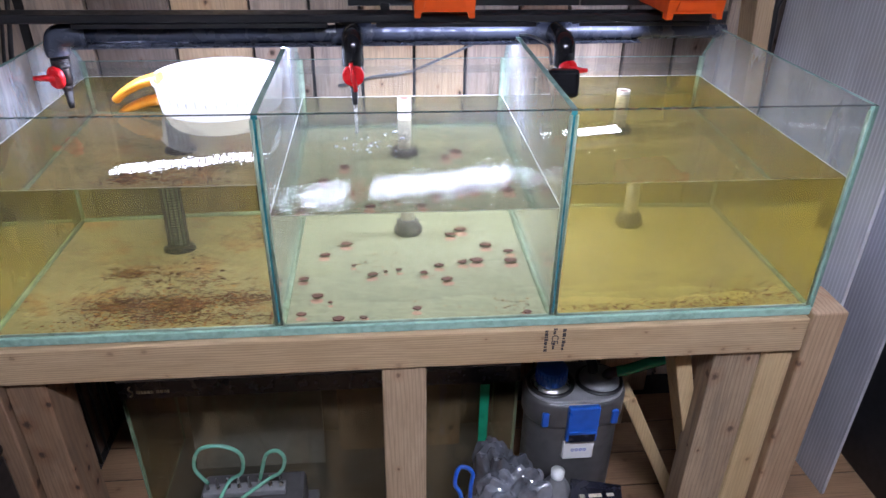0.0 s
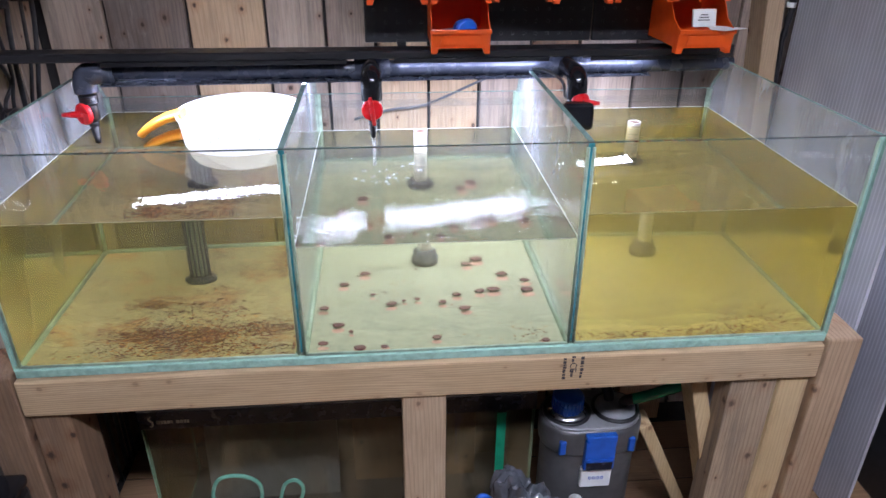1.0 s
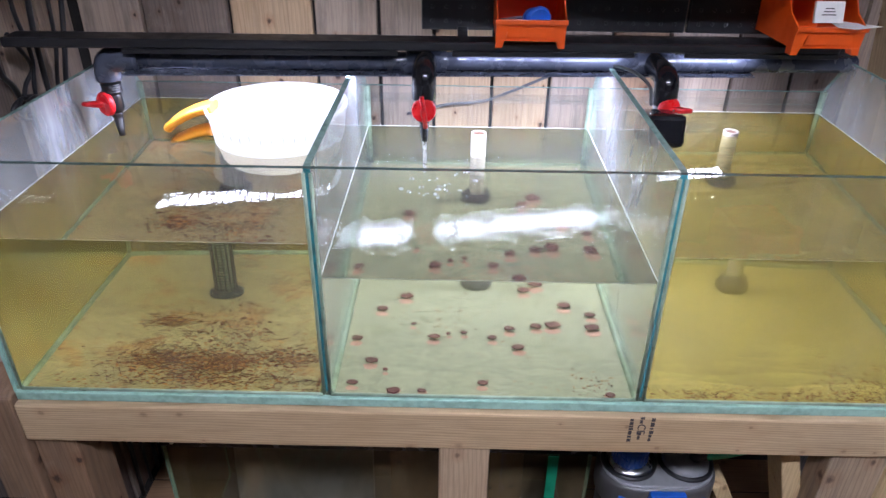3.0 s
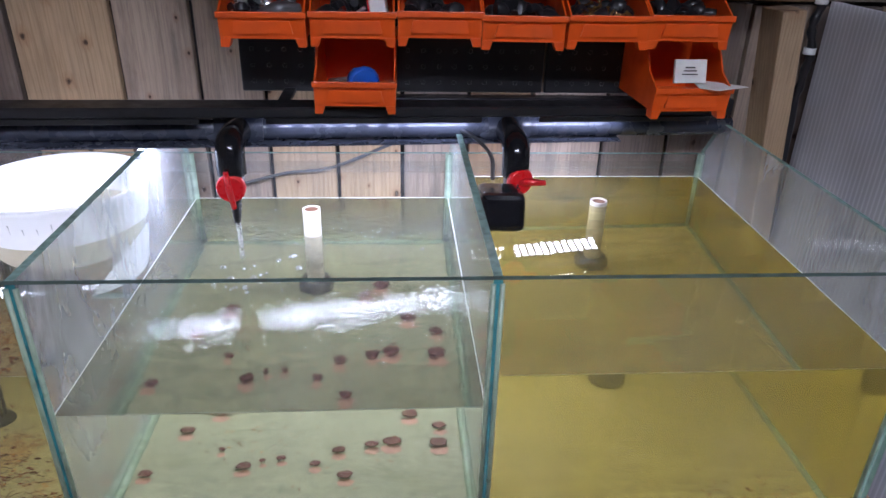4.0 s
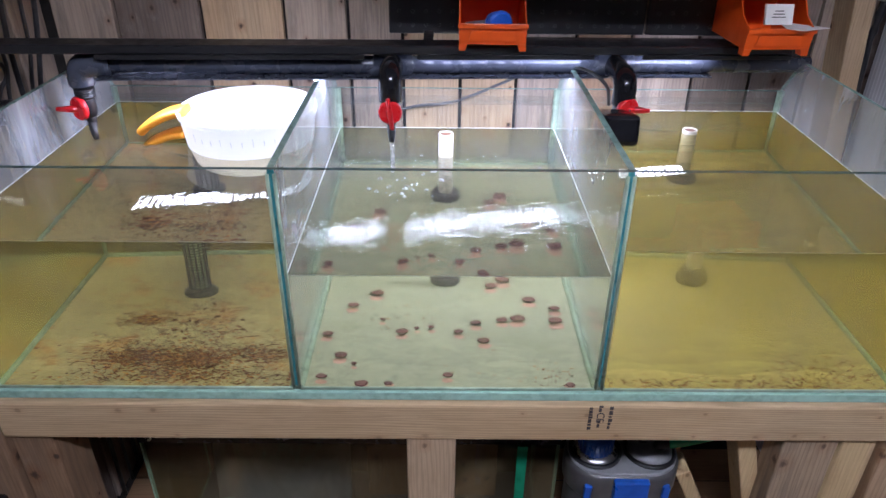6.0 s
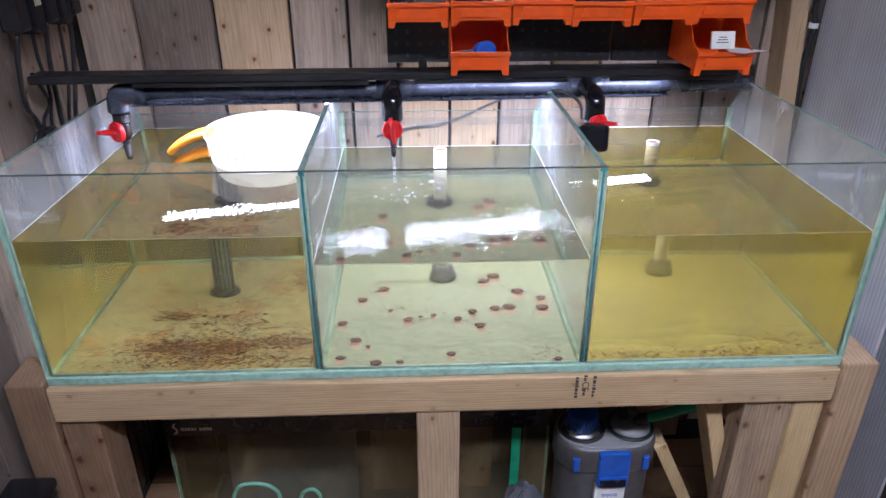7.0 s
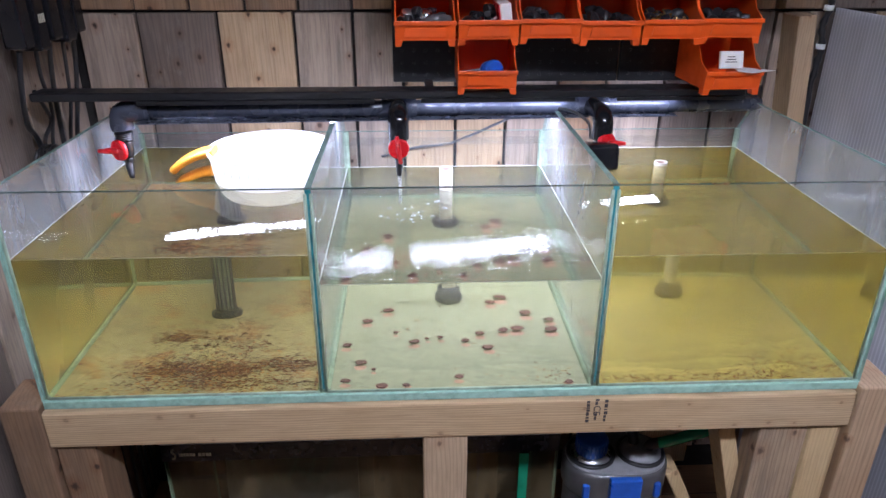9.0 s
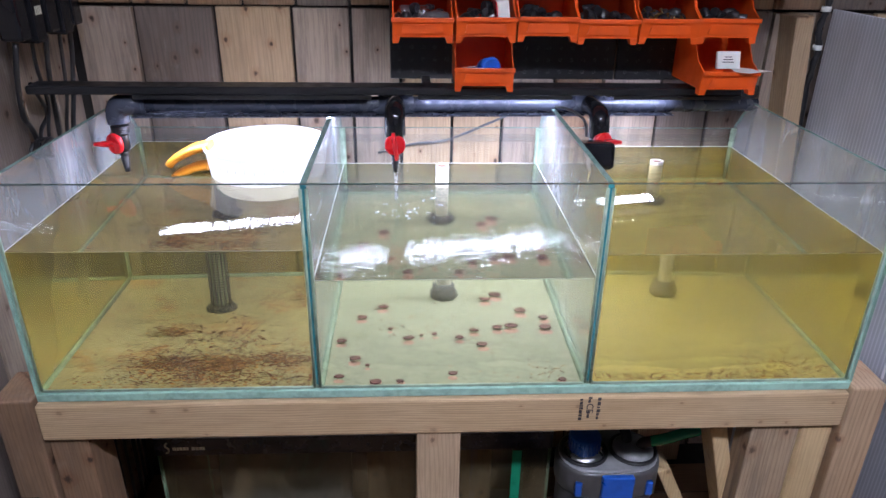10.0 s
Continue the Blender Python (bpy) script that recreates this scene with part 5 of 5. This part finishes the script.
crate = thing("plastic_crate", (0.38, 0.105, FL), "black plastic crate under the air pump", "crate")
part("tray", bm_box(0.25, 0.52, 0.03, 0.18, FL, -0.014, 0.006), M["black"], crate)
part("lid", bm_box(0.247, 0.523, 0.027, 0.183, -0.0135, -0.0005, 0.004), M["dark_grey"], crate)
mf = thing("air_manifold", (0.37, 0.10, 0), "grey air pump manifold with a row of steel nozzles", "air pump")
part("pump_body", bm_box(0.265, 0.50, 0.05, 0.16, 0.0, 0.095, 0.01), M["dark_grey"], mf)
part("rail", bm_box(0.275, 0.46, 0.085, 0.115, 0.096, 0.112, 0.003), M["grey"], mf)
for k in range(8):
    x = 0.285 + 0.0235 * k
    part("nozzle", bm_lathe(x, 0.1, [(0.005, 0.1125), (0.005, 0.118), (0.0032, 0.12), (0.0032, 0.142), (0, 0.144)], 10), M["metal"], mf)
for pts in ([(0.288, 0.1, 0.13), (0.268, 0.095, 0.185), (0.29, 0.085, 0.25), (0.34, 0.08, 0.262), (0.375, 0.085, 0.23), (0.37, 0.09, 0.17), (0.335, 0.095, 0.135), (0.31, 0.035, 0.10), (0.29, 0.03, 0.02)],
            [(0.405, 0.1, 0.135), (0.415, 0.09, 0.175), (0.43, 0.085, 0.225), (0.455, 0.08, 0.24), (0.468, 0.085, 0.21), (0.455, 0.09, 0.165), (0.42, 0.095, 0.135), (0.36, 0.04, 0.125), (0.33, 0.03, 0.05)]):
    t = part("air_tube", bm_sweep(curve_pts(pts, 8), 0.0042, 10), M["mint_tube"])
    tagged(t, "looped mint green airline tubing on the manifold", "tube", "airline tubes")

tool = thing("tool_case", (-0.06, -0.1, FL), "black plastic tool case standing by the stand", "tool case")
part("shell", bm_box(-0.108, -0.022, -0.17, -0.03, FL, 0.385, 0.01), M["black"], tool)
part("lid", bm_box(-0.11, -0.02, -0.172, -0.028, 0.386, 0.41, 0.008), M["gloss_black"], tool)
for k in range(3):
    part("stud", bm_lathe(-0.09 + 0.025 * k, -0.1, [(0.006, 0.4095), (0.006, 0.412), (0, 0.4125)], 12), M["grey"], tool, "pale grey stud")

# ---- polycarbonate sheets and the planted tank beyond ----
def poly_sheet(x, xb, y0, y1, z0, z1, label):
    """Twin-wall sheet: two skins and upright ribs between them."""
    st = thing("polycarbonate_sheet", (x, (y0 + y1) / 2, z0), label, "plastic sheet", "polycarbonate sheets")
    def at(y):
        return x + (xb - x) * (y - y0) / (y1 - y0)

    def sk(dx):
        bm = bmesh.new()
        bm.faces.new([bm.verts.new((at(y) + dx, y, z)) for y, z in ((y0, z0), (y1, z0), (y1, z1), (y0, z1))])
        bmesh.ops.solidify(bm, geom=list(bm.faces), thickness=0.0008)
        return bm
    part("skin", sk(0.0), M["poly"], st)
    part("skin", sk(0.009), M["poly"], st)
    bm = bmesh.new()
    n = int((y1 - y0) / 0.011)
    for k in range(n + 1):
        y = y0 + (y1 - y0) * k / n
        vs = [bm.verts.new(p) for p in ((at(y) + 0.001, y, z0), (at(y) + 0.008, y, z0), (at(y) + 0.008, y, z1), (at(y) + 0.001, y, z1))]
        bm.faces.new(vs)
    part("ribs", bm, M["poly"], st)


poly_sheet(1.717, 1.69, 0.165, 0.634, FL, 1.236, "milky twin-wall polycarbonate sheet standing on edge")
poly_sheet(1.86, 1.84, 0.17, 0.62, FL, 1.115, "shorter milky twin-wall polycarbonate sheet standing behind another")

pt = thing("planted_aquarium", (2.3, 0.3, FL), "planted aquarium with white gravel on a black cabinet", "aquarium")
part("cabinet", bm_box(2.0, 2.75, -0.1, 0.62, FL, 0.46, 0.006), M["black"], pt, "black cabinet")
part("rim", bm_box(2.0, 2.75, -0.1, 0.62, 0.461, 0.485, 0.004), M["gloss_black"], pt)
pane("front_pane", "x", [(-0.1, 0.486), (0.62, 0.486), (0.62, 0.95), (-0.1, 0.95)], 2.002, 2.008, pt, M["glass"], M["edge"])
part("gravel", bm_box(2.012, 2.74, -0.09, 0.61, 0.486, 0.53, 0.004), M["gravel"], pt, "white gravel bed")
rnd = random.Random(5)
for g in range(15):
    cx, cy = 2.07 + 0.13 * (g % 3) + rnd.uniform(-0.03, 0.03), -0.02 + 0.14 * (g // 3) + rnd.uniform(-0.04, 0.04)
    tall = 0.16 if g % 3 == 0 else 0.34
    bm = bmesh.new()
    for k in range(130):
        a, t = rnd.uniform(0, 6.28), rnd.uniform(0.1, 1)
        p = Vector((cx + 0.075 * t * math.cos(a), cy + 0.075 * t * math.sin(a), 0.53 + tall * rnd.uniform(0.0, 1.0)))
        d = Vector((math.cos(a), math.sin(a), rnd.uniform(-0.4, 0.9))).normalized()
        L = rnd.uniform(0.02, 0.055)
        w = d.orthogonal().normalized() * L * 0.24
        bow = Vector((0, 0, -L * 0.12))
        bm.faces.new([bm.verts.new(q) for q in (p, p + d * L * 0.35 + w, p + d * L + bow, p + d * L * 0.35 - w)])
    violet = g % 5 in (1, 3)
    tagged(part("plant", bm, M["purple_leaf" if violet else "leaf"], pt, "purple leafy water plant" if violet else "leafy green water plant"), kind="stuff")
for k, (cx, cy, r) in enumerate(((2.2, 0.1, 0.1), (2.28, 0.36, 0.13), (2.16, 0.54, 0.08))):
    bm = bmesh.new()
    bmesh.ops.create_icosphere(bm, subdivisions=3, radius=r)
    for v in bm.verts:
        v.co *= 1 + 0.35 * noise.noise(v.co * 14 + Vector((k * 3, 0, 0)))
        v.co = Vector((v.co.x * 0.8, v.co.y, v.co.z * 1.2)) + Vector((cx, cy, 0.53 + r * 0.8))
    part("rock", bm, M["rock"], pt, "dark mottled rock")
hood = part("light_hood", bm_box(2.05, 2.7, 0.1, 0.35, 0.99, 1.02, 0.004), M["black"], pt)
part("violet_tube", bm_sweep([(2.08, 0.22, 0.98), (2.68, 0.22, 0.98)], 0.01, 10), M["violet"], pt, "glowing violet-blue aquarium tube")

wc = thing("wall_cabinet", (2.35, 0.66, 1.08), "black plastic cabinet hung on the plank wall", "cabinet")
part("body", bm_box(1.93, 2.9, 0.47, WALL - 0.006, 1.06, 1.52, 0.012), M["black"], wc)
part("door", bm_box(1.94, 2.42, 0.455, 0.469, 1.075, 1.505, 0.006), M["gloss_black"], wc)
part("door", bm_box(2.425, 2.89, 0.455, 0.469, 1.075, 1.505, 0.006), M["gloss_black"], wc)
part("sticker", bm_box(1.975, 2.01, 0.452, 0.4545, 1.225, 1.245, 0.0005), M["red"], wc, "small red sticker")
cord = part("hanging_cable", bm_sweep(curve_pts([(1.680, 0.655, 1.30), (1.684, 0.648, 1.24), (1.676, 0.652, 1.19), (1.686, 0.65, 1.14), (1.684, 0.655, 1.09), (1.690, 0.657, 0.9), (1.785, 0.662, FL + 0.004)], 8), [0.006, 0.008, 0.009, 0.007, 0.0065, 0.008, 0.009, 0.008] * 6 + [0.006], 10), M["cable"])
tagged(cord, "black cable hanging beside the post", "cable")
for z in (1.235, 1.145):
    part("cable_tie", bm_sweep([(1.682, 0.651, z - 0.006), (1.682, 0.651, z + 0.006)], 0.0115, 12), M["white"], cord, "white cable tie")

# ---- settled matter, wafers, bubbles ----
zb = Z0 + 0.0118
WAFERS = [(0.539, 0.224, 12), (0.571, 0.132, 14), (0.545, 0.045, 11), (0.615, 0.018, 14), (0.661, 0.018, 9), (0.677, 0.235, 13), (0.730, 0.255, 8), (0.782, 0.235, 11), (0.827, 0.197, 14), (0.761, 0.052, 11),
          (0.967, 0.016, 10), (0.865, 0.29, 13), (0.896, 0.299, 17), (0.924, 0.39, 16), (0.968, 0.291, 17), (0.971, 0.348, 13), (0.638, 0.289, 7), (0.814, 0.275, 12), (0.597, 0.097, 6), (0.703, 0.249, 6), (0.576, 0.357, 13), (0.876, 0.492, 18), (0.62, 0.42, 15), (0.85, 0.46, 15)]
for i, (x, y, r) in enumerate(WAFERS):
    rnd = random.Random(i)
    bm = bmesh.new()
    r = r * 0.00086
    n = 16
    rim = [(r * (1 + rnd.uniform(-0.14, 0.12)), 2 * math.pi * k / n) for k in range(n)]
    lo = [bm.verts.new((x + q * math.cos(a), y + q * math.sin(a), zb + 0.006)) for q, a in rim]
    hi = [bm.verts.new((x + q * 0.8 * math.cos(a), y + q * 0.8 * math.sin(a), zb + 0.0069 + rnd.uniform(0, 0.0008))) for q, a in rim]
    bm.faces.new(lo[::-1]), bm.faces.new(hi)
    for k in range(n):
        bm.faces.new((lo[k], lo[(k + 1) % n], hi[(k + 1) % n], hi[k])).smooth = True
    for k in range(3):
        a = 2 * math.pi * k / 3 + i
        sweep(bm, [(x + 0.5 * r * math.cos(a), y + 0.5 * r * math.sin(a), zb), (x + 0.5 * r * math.cos(a), y + 0.5 * r * math.sin(a), zb + 0.0064)], 0.0007, 4)
    wf = tagged(part("food_wafer", bm, M["wafer"]), "round maroon food wafer swollen on the pale bottom", "food wafer", "wafers on the bottom")
    # flat pink disc paints the wafer's reflection in the bottom glass
    bm = bmesh.new()
    gx, gy = x + rnd.uniform(-0.002, 0.002), max(y - 1.0 * r - 0.004, 0.011 + 1.1 * r)
    bm.faces.new([bm.verts.new((gx + q * 1.05 * math.cos(a), gy + q * 1.05 * math.sin(a), zb + 0.0006 + 0.0001 * (i % 5))) for q, a in rim])
    part("dye_stain", bm, M["ghost"], wf, "pale pink disc painting the wafer's reflection on the bottom")


def threads(name, centres, count, length, thick, mat, label, seed):
    """Fine curly strands lying on the bottom, thickest round the given centres."""
    rnd = random.Random(seed)
    bm = bmesh.new()
    for k in range(count):
        cx, cy, sx, sy = rnd.choice(centres)
        x, y = rnd.gauss(cx, sx), rnd.gauss(cy, sy)
        lim = (0.02, 0.49) if cx < X1 else ((X1 + 0.02, X2 - 0.02) if cx < X2 else (X2 + 0.02, W - 0.02))
        x, y = min(max(x, lim[0]), lim[1]), min(max(y, 0.02), 0.63)
        a = rnd.uniform(0, 6.28)
        pts = []
        for j in range(5):
            pts.append((x, y, zb + 0.0012 + rnd.uniform(0, 0.003)))
            a += rnd.uniform(-1.1, 1.1)
            x, y = min(max(x + length * math.cos(a), lim[0]), lim[1]), min(max(y + length * math.sin(a), 0.012), 0.64)
        sweep(bm, pts, thick * rnd.uniform(0.6, 1.3), 4, caps=False)
    tagged(part(name, bm, mat), label, "debris", kind="stuff")


threads("brown_threads", [(0.32, 0.12, 0.03, 0.025), (0.20, 0.14, 0.04, 0.03), (0.24, 0.12, 0.05, 0.03), (0.42, 0.15, 0.04, 0.03), (0.25, 0.06, 0.05, 0.02), (0.40, 0.05, 0.06, 0.02), (0.19, 0.3, 0.03, 0.03), (0.30, 0.25, 0.04, 0.06), (0.42, 0.5, 0.04, 0.06), (0.25, 0.15, 0.11, 0.08)], 430, 0.0055, 0.00055, M["worm"], "tangle of fine rusty brown strands on the silt", 21)
threads("dark_specks", [(1.43, 0.07, 0.05, 0.03), (1.3, 0.04, 0.08, 0.015), (1.12, 0.03, 0.05, 0.01), (1.4, 0.12, 0.05, 0.05)], 240, 0.0026, 0.0006, M["flake"], "scattered dark brown specks on the yellow bottom", 22)
threads("dark_specks", [(0.75, 0.25, 0.12, 0.1), (0.93, 0.06, 0.03, 0.03), (0.68, 0.33, 0.04, 0.04)], 110, 0.0015, 0.0006, M["flake"], "a few dark specks on the pale bottom", 23)
rnd = random.Random(31)
for k in range(16):
    a = rnd.uniform(0, 6.28)
    x, y = (0.27 + rnd.gauss(0, 0.06), 0.28 + rnd.gauss(0, 0.05))
    s = part("pellet", bm_sweep([(x, y, zb + 0.002), (x + 0.004 * math.cos(a), y + 0.004 * math.sin(a), zb + 0.0025), (x + 0.009 * math.cos(a), y + 0.009 * math.sin(a), zb + 0.002)], [0.0012, 0.002, 0.0012], 6), M["worm"])
    tagged(s, "tiny dark brown pellet on the silt", "pellet", "pellets on the silt")

rnd = random.Random(41)
for k in range(30):
    if k < 26:
        x, y, r = 0.66 + rnd.gauss(0.02, 0.035), 0.36 + rnd.gauss(-0.02, 0.04), rnd.uniform(0.002, 0.0065)
    else:
        x, y, r = rnd.uniform(0.56, 0.98), rnd.uniform(0.3, 0.63), rnd.uniform(0.0015, 0.004)
    bm = bmesh.new()
    lathe(bm, x, y, [(r, WM + 0.0003), (r * 0.92, WM + r * 0.35), (r * 0.6, WM + r * 0.62), (0, WM + r * 0.72)], 12)
    s = part("bubble", bm, M["froth"])
    s.visible_shadow = False
    tagged(s, "small bubble floating on the rippled water", "bubble", "bubbles on the water")

# ---- planks of the walls and floor ----
def board_set(parent, spans, z0, z1, axis, face, mats, seed, name="plank"):
    rnd = random.Random(seed)
    for i, (a, b) in enumerate(spans):
        g = 0.004
        d = rnd.uniform(0, 0.004)
        if axis == "x":
            bm = bm_box(a + g, b - g, face + d, face + 0.021, z0 + rnd.uniform(0, 0.004), z1 - rnd.uniform(0.002, 0.006), 0.002)
        elif axis == "y":
            bm = bm_box(face - 0.021, face - d, a + g, b - g, z0, z1, 0.002)
        else:
            bm = bm_box(z0, z1, a + 0.002, b - 0.002, face - 0.005, face - d * 0.3, 0.002)
        c = Vector((0, 0, 0))
        for v in bm.verts:
            c += v.co
        c /= len(bm.verts)
        me = bpy.data.meshes.new(name)
        bmesh.ops.translate(bm, vec=-c, verts=bm.verts)
        bm.to_mesh(me)
        bm.free()
        me.materials.append(M[mats[i % len(mats)]])
        ob = new(name, me)
        ob.location = c
        ob.parent = parent


lower = [-0.105, 0.034, 0.221, 0.402, 0.541, 0.660, 0.790, 0.918, 1.047, 1.17, 1.319, 1.45, 1.575, 1.70, 1.83, 1.96, 2.10, 2.24, 2.4, 2.6, 2.8, 3.0, 3.2]
upper = [-0.105, 0.034, 0.161, 0.290, 0.415, 0.541, 0.665, 0.79, 0.92, 1.05, 1.18, 1.31, 1.44, 1.57, 1.70, 1.85, 2.0, 2.15, 2.3, 2.5, 2.7, 2.9, 3.1, 3.25]
# the dark board left of the post has its shade put into the wood
board_set(wall_back, list(zip(lower, lower[1:])), FL, 1.226, "x", WALL, ["plank", "dark_plank", "tan_plank", "plank", "plank", "tan_plank", "tan_plank", "plank", "brown_plank", "plank", "dark_plank", "dark_plank"], 1)
board_set(wall_back, list(zip(upper, upper[1:])), 1.226, 2.3, "x", WALL - 0.004, ["brown_plank", "brown_plank", "brown_plank", "brown_plank", "dark_plank"], 2)
ls = [-1.2, -1.05, -0.9, -0.76, -0.6, -0.45, -0.31, -0.17, -0.02, 0.12, 0.27, 0.41, 0.55, 0.68]
# first nine boards, nearest the viewer: darker wood paints the shade there
board_set(wall_left, list(zip(ls, ls[1:])), FL, 2.3, "y", LEFT, ["dark_plank"] * 9 + ["plank", "dark_plank", "plank", "plank"], 3)
fl = [-2.88 + 0.12 * k for k in range(30)]
board_set(floor, list(zip(fl, fl[1:])), -0.1, 3.2, "z", FL, ["board"], 4, "floorboard")
